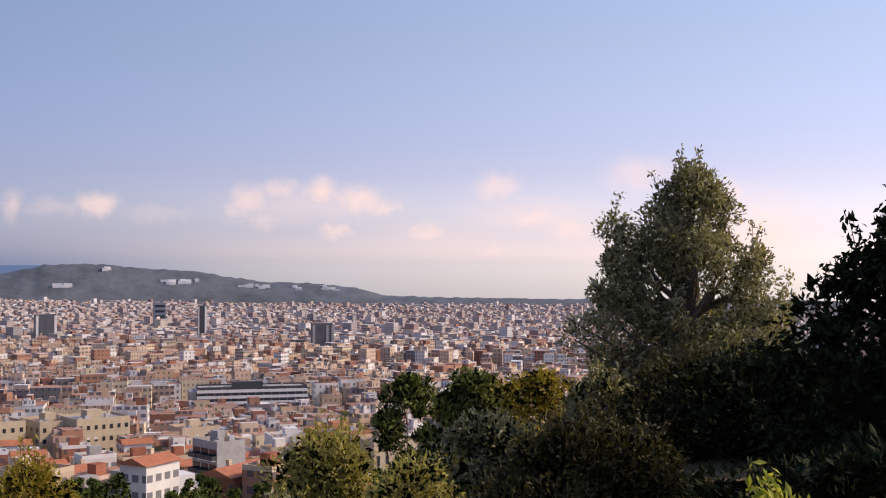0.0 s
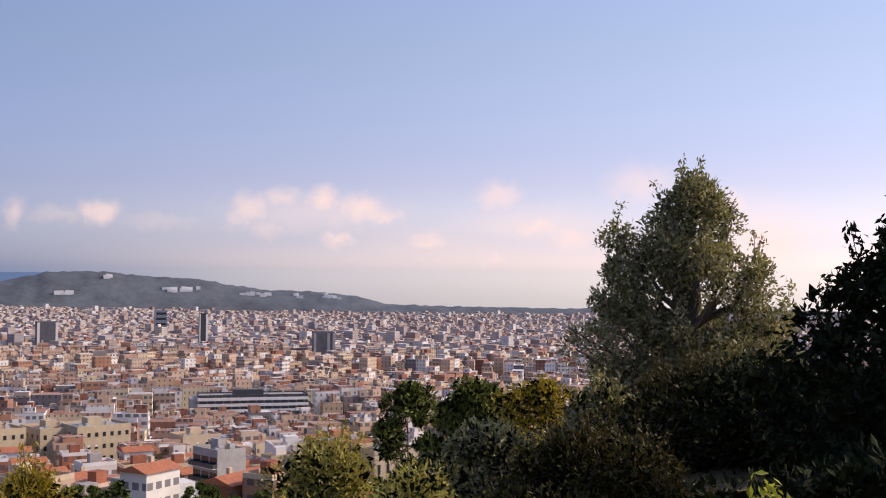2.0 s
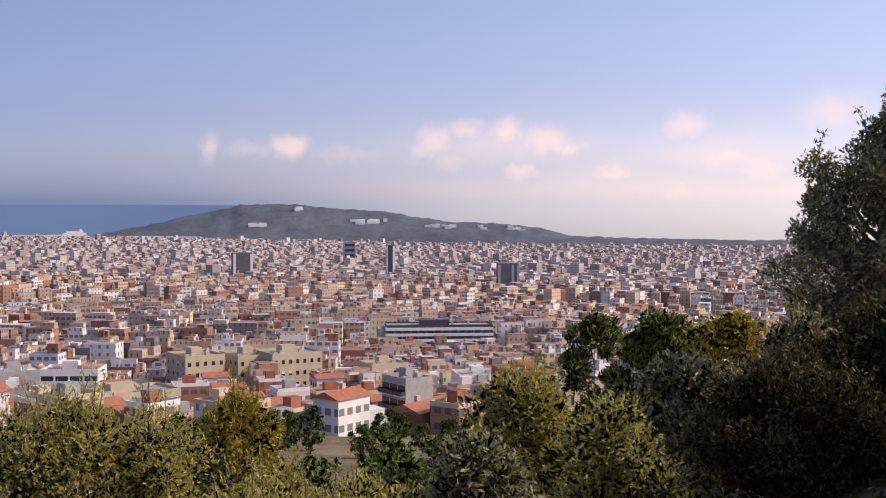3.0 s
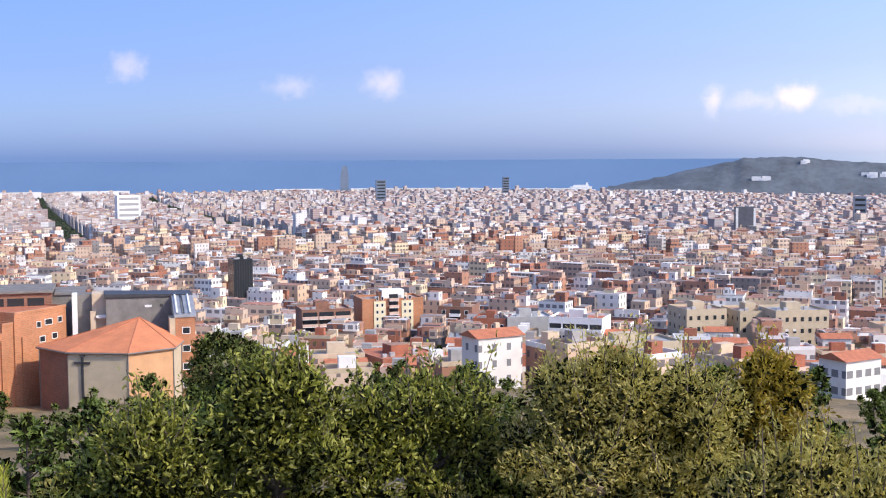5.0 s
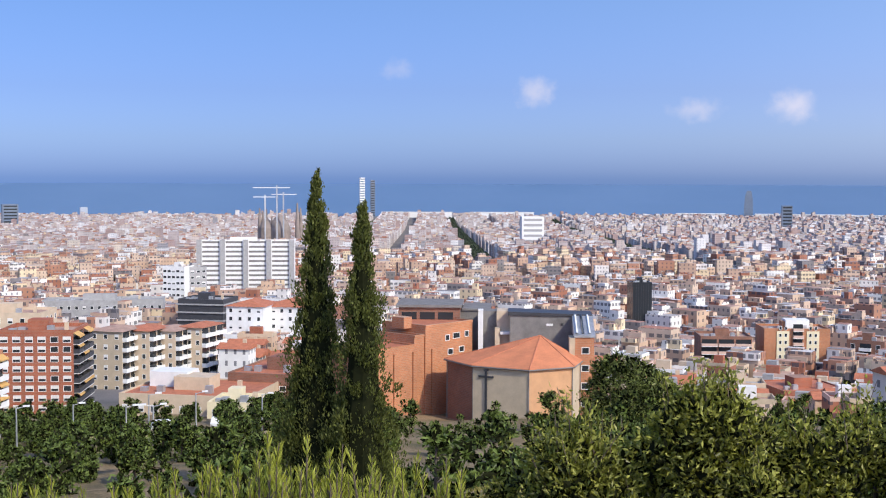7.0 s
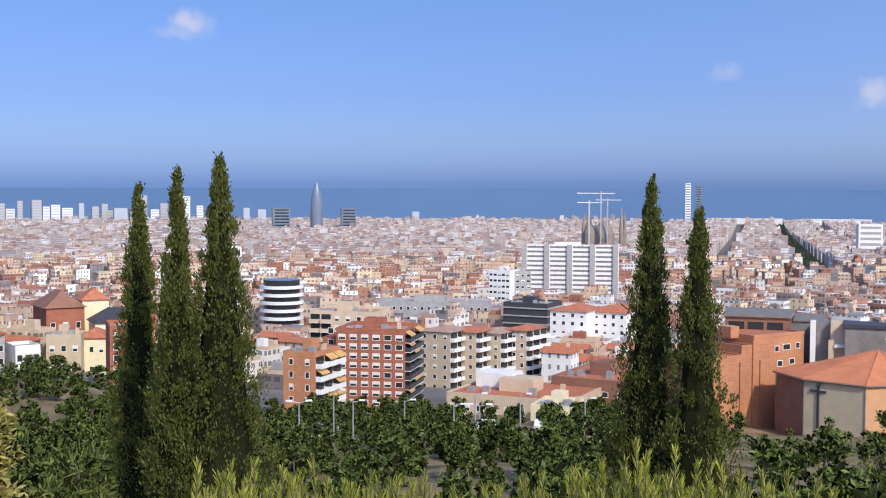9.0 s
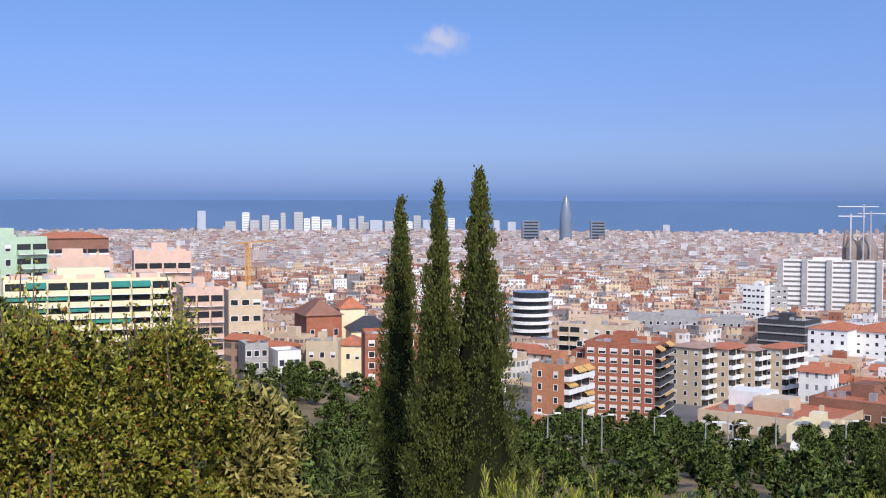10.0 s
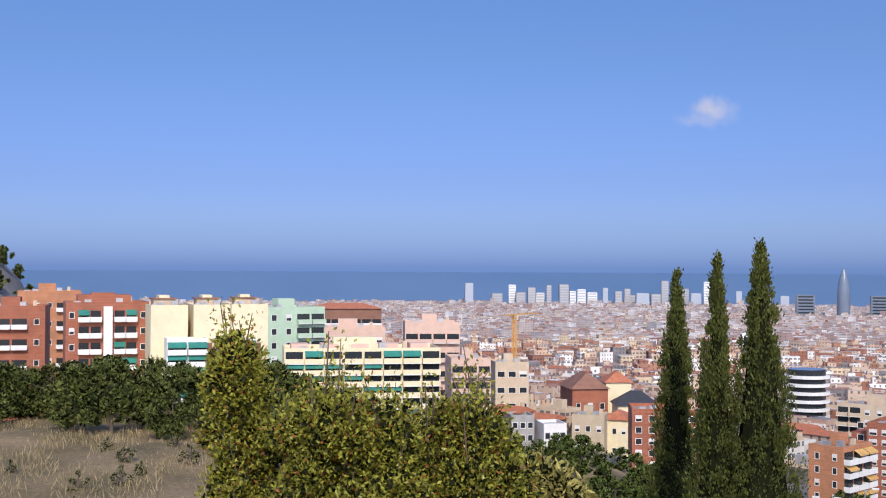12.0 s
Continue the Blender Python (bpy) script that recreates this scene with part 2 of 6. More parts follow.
SHUTTER = plain("pale_shutter", (0.72, 0.70, 0.66), spread=0.12)
YELLOW = plain("yellow_crane_paint", (0.70, 0.36, 0.08), rough=0.5)
BARK = plain("bark", (0.12, 0.09, 0.065), spread=0.4, scale=5, fine=30)
GLASS = surface("window_glass")
GLASS[2].inputs["Base Color"].default_value, GLASS[2].inputs["Roughness"].default_value = (0.03, 0.035, 0.04, 1), 0.12
GLASS = GLASS[0]
GROUND = ground_material()
CITY, CITY_ONE = city_material("city_plaster", True), city_material("house_plaster", False)
# windows mixed in at half strength, again for the distance haze
CITY_HAZED = city_material("hazed_quarter_plaster", True, HAZED_TOWN, 0.5)
# light end of the holm range is raised to paint glints on leaves
HOLM = leaf_material("holm_leaf", (0.03, 0.034, 0.012), (0.48, 0.43, 0.25), 0.35, 0.32)
# near-black leaves: shade of the right-hand tree and undergrowth put into colour
SHADED_LEAF = leaf_material("shaded_leaf", (0.005, 0.008, 0.002), (0.024, 0.034, 0.008), 0.85, 0.08)
GREEN_LEAF = leaf_material("green_leaf", (0.03, 0.04, 0.008), (0.38, 0.38, 0.08), 0.35, 0.35)
LIME_LEAF = leaf_material("lime_leaf", (0.035, 0.045, 0.006), (0.46, 0.44, 0.07), 0.35, 0.35, (0.36, 0.13, 0.04))
# brown leaf, darkened in colour for the shade under and beside the oak
SHADED_BROWN_LEAF = leaf_material("shaded_brown_leaf", (0.012, 0.012, 0.004), (0.13, 0.105, 0.035), 0.5, 0.25)
AVENUE_LEAF = leaf_material("plane_leaf", (0.018, 0.028, 0.016), (0.065, 0.085, 0.045), 0.6, 0.1)
OLIVE_LEAF = leaf_material("olive_leaf", (0.17, 0.145, 0.035), (0.62, 0.53, 0.19), 0.5, 0.44)
GOLD_LEAF = leaf_material("gold_leaf", (0.14, 0.10, 0.015), (0.48, 0.36, 0.06), 0.5, 0.4)
CYPRESS = leaf_material("cypress_spray", (0.022, 0.03, 0.007), (0.13, 0.145, 0.03), 0.6, 0.15)
PARK_LEAF = leaf_material("park_leaf", (0.03, 0.05, 0.012), (0.20, 0.26, 0.06), 0.5, 0.3)
PINE = leaf_material("pine_needle", (0.035, 0.05, 0.010), (0.19, 0.22, 0.05), 0.6, 0.2)
STRAW = leaf_material("dry_straw", (0.20, 0.15, 0.07), (0.55, 0.44, 0.26), 0.7, 0.3)
SHOOT = leaf_material("pine_shoot", (0.18, 0.20, 0.02), (0.52, 0.52, 0.10), 0.5, 0.4)
# near-black filler: shade between the leaves put into colour inside the crowns
CORE = plain("crown_gap_shade", (0.016, 0.018, 0.008), rough=1.0, spread=0.4)
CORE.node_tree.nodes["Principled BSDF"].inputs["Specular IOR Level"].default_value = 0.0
# blue-grey of distance haze is mixed into the hill's base colour
HILL = plain("hazy_wooded_hill", (0.10, 0.118, 0.135), spread=0.45, scale=0.012, fine=0.06)
# concrete darkened to hold the church wing's shade; gutters and window bands share it
CONCRETE = plain("shade_dark_concrete", (0.20, 0.185, 0.17), spread=0.35)
STONE = plain("brown_stone", (0.26, 0.21, 0.18), spread=0.3, scale=0.1)


# ---- mesh helpers ----
def solid(name, verts, quads, mat, parent=None):
    """A mesh of many quads in one go, from arrays."""
    v, f = np.asarray(verts, np.float32), np.asarray(quads, np.int32)
    me = bpy.data.meshes.new(name)
    me.vertices.add(len(v))
    me.vertices.foreach_set("co", v.ravel())
    me.loops.add(f.size)
    me.loops.foreach_set("vertex_index", f.ravel())
    me.polygons.add(len(f))
    me.polygons.foreach_set("loop_start", np.arange(0, f.size, f.shape[1], dtype=np.int32))
    me.polygons.foreach_set("use_smooth", np.zeros(len(f), bool))
    me.update(calc_edges=True)
    me.materials.append(mat)
    ob = new(name, me)
    if parent:
        ob.parent = parent
    return ob


def part(name, bm, mat, parent, label=""):
    """One mesh object under a thing or a part."""
    me = bpy.data.meshes.new(name)
    bm.to_mesh(me)
    bm.free()
    for m in mat if isinstance(mat, tuple) else (mat,):
        me.materials.append(m)
    ob = new(name, me)
    ob.parent = parent
    return tagged(ob, label)


def share(name, me, parent, m):
    ob = new(name, me)
    ob.parent = parent
    ob.matrix_local = m
    return ob


def box(bm, x0, x1, y0, y1, z0, z1, mi=0):
    vs = [bm.verts.new(c) for c in ((x0, y0, z0), (x1, y0, z0), (x1, y1, z0), (x0, y1, z0), (x0, y0, z1), (x1, y0, z1), (x1, y1, z1), (x0, y1, z1))]
    for ids in ((3, 2, 1, 0), (4, 5, 6, 7), (0, 1, 5, 4), (1, 2, 6, 5), (2, 3, 7, 6), (3, 0, 4, 7)):
        bm.faces.new([vs[i] for i in ids]).material_index = mi
    return bm


def boxes(*rows):
    bm = bmesh.new()
    for row in rows:
        box(bm, *row)
    return bm


def tube(bm, a, b, ra, rb, sides=6):
    a, b = Vector(a), Vector(b)
    q = (b - a).to_track_quat("Z", "Y")
    rings = []
    for p, r in ((a, ra), (b, rb)):
        rings.append([bm.verts.new(p + q @ Vector((r * math.cos(6.2832 * i / sides), r * math.sin(6.2832 * i / sides), 0))) for i in range(sides)])
    for i in range(sides):
        j = (i + 1) % sides
        bm.faces.new((rings[0][i], rings[0][j], rings[1][j], rings[1][i]))
    bm.faces.new(rings[1])
    return bm


def lathe(bm, profile, sides=24, x=0.0, y=0.0):
    rings = [[bm.verts.new((x + r * math.cos(6.28319 * i / sides), y + r * math.sin(6.28319 * i / sides), z)) for i in range(sides)] for r, z in profile]
    for a, b in zip(rings, rings[1:]):
        for i in range(sides):
            bm.faces.new((a[i], a[(i + 1) % sides], b[(i + 1) % sides], b[i]))
    bm.faces.new(rings[-1])
    return bm


def empty(name, m, label, category, group=""):
    ob = new(name)
    ob.matrix_world = m
    return tagged(ob, label, category, group)


def smooth(x):
    x = np.clip(x, 0, 1)
    return x * x * (3 - 2 * x)


# ---- ground ----
R_KNOTS = (0, 7, 15, 28, 45, 80, 150, 200, 277, 340, 420, 520, 620, 760, 1000, 1400, 1900, 2600, 3400, 4400, 5000)
Z_KNOTS = (-1.7, -3.2, -5.4, -9.5, -14.5, -23, -33, -39.5, -51, -55.5, -61, -66, -72, -78, -88, -99, -110, -124, -139, -133, -132)
HILL_AZ = (-40.0, -12.0, -5.01, -2.45, 0.15, 2.77, 4.08, 5.96, 8.36, 10.09, 11.33, 13.85, 15.65, 17.97, 19.52, 20.57, 21.61, 22.92, 24.23)
HILL_EL = (-1.7, -1.7, -1.72, -1.7, -1.66, -1.59, -1.25, -1.04, -0.96, -0.72, -0.49, -0.35, -0.15, -0.2, -0.55, -0.73, -1.02, -1.26, -1.5)


def ground_z(az, r):
    """Height of the land, relative to the eye."""
    az, r = np.asarray(az, float), np.asarray(r, float)
    z = np.interp(r, R_KNOTS, Z_KNOTS)
    z = z - smooth((50 - az) / 7) * 6.5 * smooth((r - 225) / 70) * smooth((640 - r) / 180)
    z = z + smooth((az - 76) / 7) * smooth((106 - az) / 14) * 8.5 * smooth((r - 170) / 90) * smooth((800 - r) / 300)
    spur = smooth((az - 86) / 13) * smooth((135 - az) / 20)
    z = z + spur * 15 * smooth((r - 25) / 115) * smooth((620 - r) / 260)
    z = z + smooth((az - 105) / 4) * smooth((150 - az) / 20) * 74 * smooth((r - 380) / 220) * smooth((1100 - r) / 300)
    z = z - smooth((34 - az) / 34) * smooth((az + 90) / 40) * 0.008 * np.maximum(r - 300, 0)
    z = z + smooth((4 - az) / 14) * smooth((az + 90) / 30) * 4 * smooth((r - 8) / 12) * smooth((90 - r) / 50)
    return z


def place(az, r, lift=0.0):
    return out(az, r, float(ground_z(az, r)) + lift)


def make_ground():
    azs = np.linspace(-180, 180, 361)
    rs = np.concatenate([np.linspace(0.01, 60, 60), np.linspace(62, 300, 90), np.geomspace(305, 4420, 70)])
    a, r = np.meshgrid(azs, rs, indexing="ij")
    z = ground_z(a, r) + HEIGHT
    turn = np.radians(a)
    wob = np.sin(turn * 37 + r * 0.23) * np.sin(turn * 14 - r * 0.11) * np.clip((r - 3) / 10, 0, 1) * np.clip(r / 60, 0, 1) * 0.5
    v = np.stack([-np.sin(np.radians(a)) * r, np.cos(np.radians(a)) * r, z + np.where(r < 300, wob, 0)], -1).reshape(-1, 3)
    n, m = a.shape
    i = (np.arange(n - 1)[:, None] * m + np.arange(m - 1)[None]).ravel()
    ob = solid("ground", v, np.stack([i, i + 1, i + m + 1, i + m], 1), GROUND)
    ob.data.polygons.foreach_set("use_smooth", np.ones(len(ob.data.polygons), bool))
    tagged(ob, "dry grassy hillside falling away to the city plain", "ground", kind="structure")


make_ground()


def band(name, mat, azs, rows, label, category):
    """A sheet round the viewpoint: rows of (radius, height above the eye for each azimuth)."""
    v = np.concatenate([np.stack([-np.sin(np.radians(azs)) * r, np.cos(np.radians(azs)) * r, HEIGHT + np.broadcast_to(z, azs.shape)], 1) for r, z in rows])
    n = len(azs)
    q = np.concatenate([np.stack([np.arange(n - 1) + n * j, np.arange(n - 1) + n * (j + 1), np.arange(1, n) + n * (j + 1), np.arange(1, n) + n * j], 1) for j in range(len(rows) - 1)])
    ob = solid(name, v, q, mat)
    for f in ob.data.polygons:
        f.use_smooth = True
    return tagged(ob, label, category, kind="structure")


def sea_material():
    m, k, b = surface("sea")
    p = k.add("ShaderNodeNewGeometry").outputs["Position"]
    k.link(k.ramp(k.noise(p, 0.002, 3), [(0.3, (0.10, 0.18, 0.30)), (0.7, (0.118, 0.20, 0.325))]), b.inputs["Base Color"])
    b.inputs["Roughness"].default_value = 0.6
    return m


SEA = sea_material()
azs = np.linspace(-180, 180, 721)
band("water", SEA, azs[(azs > 15.6) & (azs < 140)], [(4410, -136.0), (4600, -90), (4800, -50), (4960, -19.0)], "calm blue sea under haze reaching the horizon", "sea")


def make_hill():
    a = np.linspace(HILL_AZ[0], HILL_AZ[-1], 260)
    top = np.tan(np.radians(np.interp(a, HILL_AZ, HILL_EL))) * 4500
    rough = np.array([noise.noise((x * 2.3, 0, 0)) * 5 + noise.noise((x * 9, 3, 0)) * 3.5 for x in a])
    base = np.full_like(a, -172.0)
    top = np.maximum(top + rough, base)
    rows = [(4250, base)]
    for i in range(1, 9):
        f = i / 8
        w = np.array([noise.noise((x * 0.9, f * 6, 7)) * 10 + noise.noise((x * 2.8, f * 15, 7)) * 5 for x in a]) * (1 - f)
        rows.append((4250 + 250 * f, base + (top - base) * f ** 0.8 + w))
    rows.append((4700, base))
    band("backdrop", HILL, a, rows, "long low wooded hill by the sea, distance haze in its blue colour", "hill")


make_hill()


# ---- the city ----
rng = np.random.default_rng(5)
GRID = 51.0                       # the long streets run down to the sea
AX_U = np.array((-math.sin(radians(GRID)), math.cos(radians(GRID))))
AX_V = np.array((AX_U[1], -AX_U[0]))
KEEP_CLEAR = []                   # (azimuth, radius, half width, half depth) of the single buildings


def polar(x, y):
    return np.degrees(np.arctan2(-x, y)), np.hypot(x, y)


def clear_of(x, y, margin=0.0):
    """True where no single building stands."""
    ok = np.ones(np.shape(x), bool)
    for az, r, w, d in KEEP_CLEAR:
        dx, dy = x + math.sin(radians(az)) * r, y - math.cos(radians(az)) * r
        fwd = -math.sin(radians(az)) * dx + math.cos(radians(az)) * dy
        side = math.cos(radians(az)) * dx + math.sin(radians(az)) * dy
        ok &= ~((np.abs(side) < w + margin) & (np.abs(fwd) < d + margin))
    return ok


AVENUES = [((47.9, 1180), (49.85, 4050)), ((36.8, 1080), (41.15, 1720)), ((41.15, 1720), (45.1, 3900))]


def on_avenue(x, y, half):
    """True on the tree-lined avenues."""
    hit = np.zeros(np.shape(x), bool)
    for (a0, r0), (a1, r1) in AVENUES:
        p, q = out(a0, r0), out(a1, r1)
        d = np.array((q.x - p.x, q.y - p.y))
        n = np.hypot(*d)
        d /= n
        u = (x - p.x) * d[0] + (y - p.y) * d[1]
        w = np.abs(-(x - p.x) * d[1] + (y - p.y) * d[0])
        hit |= (u > 0) & (u < n) & (w < half)
    return hit


def lots():
    """Rows of x, y, half width, half depth, turn, height: every house of the city."""
    rows = []
    # old town quarters nearer by: small crooked blocks
    for i in range(-24, 26):
        for j in range(-34, 34):
            cx, cy = AX_U * (i * 66) + AX_V * (j * 52)
            az, r = polar(cx, cy)
            if not (215 < r < 1420) or not (-24 < az < 120):
                continue
            turn = math.radians(GRID) + 0.5 * math.sin(cx * 0.0051) + 0.4 * math.sin(cy * 0.0067 + 1) + rng.uniform(-0.15, 0.15)
            c, s = math.cos(turn), math.sin(turn)
            for a in range(7):
                for b in range(3):
                    lu = -25.5 + a * 8.5 + rng.uniform(-0.8, 0.8)
                    lv = -14 + b * 14 + rng.uniform(-2, 2)
                    h = rng.choice((7, 10, 13, 16, 19, 22), p=(0.14, 0.2, 0.24, 0.2, 0.14, 0.08)) + rng.uniform(-1.5, 1.5)
                    rows.append((cx + lv * c - lu * s, cy + lv * s + lu * c, rng.uniform(4.5, 7), rng.uniform(3.6, 4.5), turn, h))
    # the great grid: square blocks with houses round a court
    for i in range(-40, 46):
        for j in range(-46, 46):
            cx, cy = AX_U * (i * 120 + 30) + AX_V * (j * 120 + 15)
            az, r = polar(cx, cy)
            if not (1400 < r < 4235) or not (-28 < az < 122):
                continue
            turn = math.radians(GRID)
            for a in range(9):
                for side in range(4):
                    t = -44 + a * 11
                    lu, lv = ((t, -40), (t, 40), (-40, t), (40, t))[side]
                    if side > 1 and a in (0, 8):
                        continue
                    h = 17 + rng.normal(0, 2.6) + (rng.uniform(5, 14) if rng.random() < 0.03 else 0)
                    wv, wu = (rng.uniform(6, 9.5), rng.uniform(4.4, 5.9)) if side < 2 else (rng.uniform(4.4, 5.9), rng.uniform(6, 9.5))
                    if side < 2:
                        wv, wu = wu, wv
                    px, py = np.array((cx, cy)) + AX_U * lu + AX_V * lv
                    rows.append((px, py, wv, wu, turn, max(h, 8)))
            for k in range(3):
                px, py = np.array((cx, cy)) + AX_U * rng.uniform(-20, 20) + AX_V * rng.uniform(-20, 20)
                rows.append((px, py, rng.uniform(6, 12), rng.uniform(6, 12), turn, rng.uniform(5, 9)))
    t = np.array(rows)
    az, r = polar(t[:, 0], t[:, 1])
    mid = (r >= 470) & (r < 1000)
    t[mid, 5] *= 0.64
    t[(az > 4) & (az < 13.5) & (r > 450) & (r < 622), 5] *= 0.4
    low = r < 470
    t[low, 5] = 4.0 + (t[low, 5] - 6) * 0.4
    t[low, 2:4] *= 0.8
    wooded = (r < 235) | ((r < 330) & (az > 52) & (az < 80)) | ((r < 300) & (az > 40)) | ((az > 88) & (r < 500)) | ((az > 96) & (r < 1300)) | ((az < 4) & (r < 420))
    return t[~wooded & clear_of(t[:, 0], t[:, 1]) & ~on_avenue(t[:, 0], t[:, 1], 19)]


CUBE = np.array(((-1, -1, 0), (1, -1, 0), (1, 1, 0), (-1, 1, 0), (-1, -1, 1), (1, -1, 1), (1, 1, 1), (-1, 1, 1)), float)
CUBE_Q = np.array(((4, 5, 6, 7), (0, 1, 5, 4), (1, 2, 6, 5), (2, 3, 7, 6), (3, 0, 4, 7)))


def block_mesh(name, t, z0, h, mat, parent=None):
    """Many upright boxes: t holds x, y, half width, half depth, turn."""
    n = len(t)
    c, s = np.cos(t[:, 4])[:, None], np.sin(t[:, 4])[:, None]
    lx, ly = CUBE[None, :, 0] * t[:, 2:3], CUBE[None, :, 1] * t[:, 3:4]
    v = np.stack([t[:, 0:1] + lx * c - ly * s, t[:, 1:2] + lx * s + ly * c, z0[:, None] + CUBE[None, :, 2] * h[:, None]], -1).reshape(-1, 3)
    q = (np.arange(n)[:, None, None] * 8 + CUBE_Q[None]).reshape(-1, 4)
    return solid(name, v, q, mat, parent)


def roof_clutter(t, base, count):
    """Stair heads, tanks and attic storeys on the roofs."""
    near = np.argsort(np.hypot(t[:, 0], t[:, 1]))
    pick = near[(rng.random(count) ** 1.7 * len(t)).astype(int)]
    k = t[pick].copy()
    c, s = np.cos(k[:, 4]), np.sin(k[:, 4])
    ox, oy = rng.uniform(-0.6, 0.6, count) * k[:, 2], rng.uniform(-0.6, 0.6, count) * k[:, 3]
    k[:, 0] += ox * c - oy * s
    k[:, 1] += ox * s + oy * c
    k[:, 2], k[:, 3] = rng.uniform(0.8, 3.6, count), rng.uniform(0.8, 3.0, count)
    return k, base[pick] - 0.3, rng.uniform(1.5, 4.2, count)


def make_city():
    t = lots()
    az, r = polar(t[:, 0], t[:, 1])
    z0 = HEIGHT + ground_z(az, r) - 2
    h = t[:, 5] + 2
    near = np.argsort(r)[:290]
    far = np.ones(len(t), bool)
    far[near] = False
    old, grid = far & (r < 1400), far & (r >= 1400)
    tagged(block_mesh("old_town_houses", t[old], z0[old], h[old], CITY), "dense old quarter of pale and terracotta blocks of flats", "city", kind="stuff")
    tagged(block_mesh("city_houses", t[grid], z0[grid], h[grid], CITY_HAZED), "dense far city grid of pale pinkish blocks of flats, distance haze in their colour", "city", kind="stuff")
    k, kz, kh = roof_clutter(t[far], (z0 + h)[far], 30000)
    tagged(block_mesh("roof_huts", k, kz, kh, CITY), "stair heads and attic rooms on the city roofs", "roof huts", kind="stuff")
    for i in near:
        x, y, w, d, turn, _ = t[i]
        house(x, y, w, d, turn, z0[i], h[i], int(i))


HOUSE_LABELS = ("plastered town house with a flat roof and a stair head", "town house with a low tiled gable roof", "narrow block of flats with a parapet roof terrace")


def house(x, y, w, d, turn, z0, h, seed):
    rnd = random.Random(seed)
    kind = rnd.randrange(3)
    top = empty("house", Matrix.Translation((x, y, z0)) @ Matrix.Rotation(turn, 4, "Z"), HOUSE_LABELS[kind], "house", "houses below the hill")
    part("wall", boxes((-w, w, -d, d, 0, h)), CITY_ONE, top)
    if kind == 1:
        bm = bmesh.new()
        e, rise = 0.5, d * 0.42
        vs = [bm.verts.new(c) for c in ((-w - e, -d - e, h), (w + e, -d - e, h), (w + e, 0, h + rise), (-w - e, 0, h + rise), (w + e, d + e, h), (-w - e, d + e, h))]
        for ids in ((0, 1, 2, 3), (3, 2, 4, 5), (0, 3, 5), (1, 4, 2), (5, 4, 1, 0)):
            bm.faces.new([vs[j] for j in ids])
        roof = part("roof", bm, TILE_RED, top)
        part("chimney", boxes((w * 0.3, w * 0.3 + 0.9, 1.0, 1.8, h, h + rise + 0.8)), BEIGE, roof)
    else:
        g = 0.25
        part("roof", boxes((-w + g, w - g, -d + g, d - g, h + 0.004, h + 0.25)), rnd.choice((ROOF_FLAT, TILE_RED, GREY)), top)
        part("parapet", boxes((-w, w, -d, -d + g, h, h + 1), (-w, w, d - g, d, h, h + 1), (-w, -w + g, -d + g, d - g, h, h + 1), (w - g, w, -d + g, d - g, h, h + 1)), rnd.choice((WHITE, BEIGE, SAND, PINK)), top)
        part("stair_head", boxes((-w * 0.4, w * 0.3, -d * 0.3, d * 0.4, h + 0.25, h + 2.9)), rnd.choice((WHITE, BEIGE, RED_BRICK, GREY)), top)


# ---- single buildings ----
CACHE = {}


def window_mesh(w, h, kind, frame_mat):
    key = ("window", w, h, kind, frame_mat.name)
    if key not in CACHE:
        bm = bmesh.new()
        f = 0.11
        rings = []
        for x, z0, z1, y in ((w / 2 + f, -f, h + f, 0.0), (w / 2 + f, -f, h + f, -0.07), (w / 2, 0, h, -0.07), (w / 2, 0, h, -0.015)):
            rings.append([bm.verts.new(q) for q in ((-x, y, z0), (x, y, z0), (x, y, z1), (-x, y, z1))])
        for a, b in zip(rings, rings[1:]):
            for i in range(4):
                bm.faces.new((a[i], a[(i + 1) % 4], b[(i + 1) % 4], b[i]))
        last = rings[-1]
        if kind == "blind":
            m0, m1 = bm.verts.new((-w / 2, -0.015, h * 0.45)), bm.verts.new((w / 2, -0.015, h * 0.45))
            bm.faces.new((last[0], last[1], m1, m0)).material_index = 1
            bm.faces.new((m0, m1, last[2], last[3])).material_index = 2
        else:
            bm.faces.new(last).material_index = 1
        me = bpy.data.meshes.new("window")
        bm.to_mesh(me)
        bm.free()
        for m in (frame_mat, GLASS, SHUTTER):
            me.materials.append(m)
        CACHE[key] = me
    return CACHE[key]


def balcony_mesh(w, rail):
    key = ("balcony", w, rail.name)
    if key not in CACHE:
        bm = bmesh.new()
        box(bm, -w / 2, w / 2, -1.3, 0.02, -0.16, 0.0, 0)
        box(bm, -w / 2, w / 2, -1.3, -1.22, 0.0, 0.95, 1)
        for s in (-1, 1):
            box(bm, s * w / 2 - 0.05, s * w / 2 + 0.05, -1.22, 0.02, 0.0, 0.95, 1)
        box(bm, -w / 2 + 0.1, w / 2 - 0.1, -0.02, 0.02, 0.05, 2.25, 2)
        me = bpy.data.meshes.new("balcony")
        bm.to_mesh(me)
        bm.free()
        for m in (WHITE, rail, GLASS):
            me.materials.append(m)
        CACHE[key] = me
    return CACHE[key]


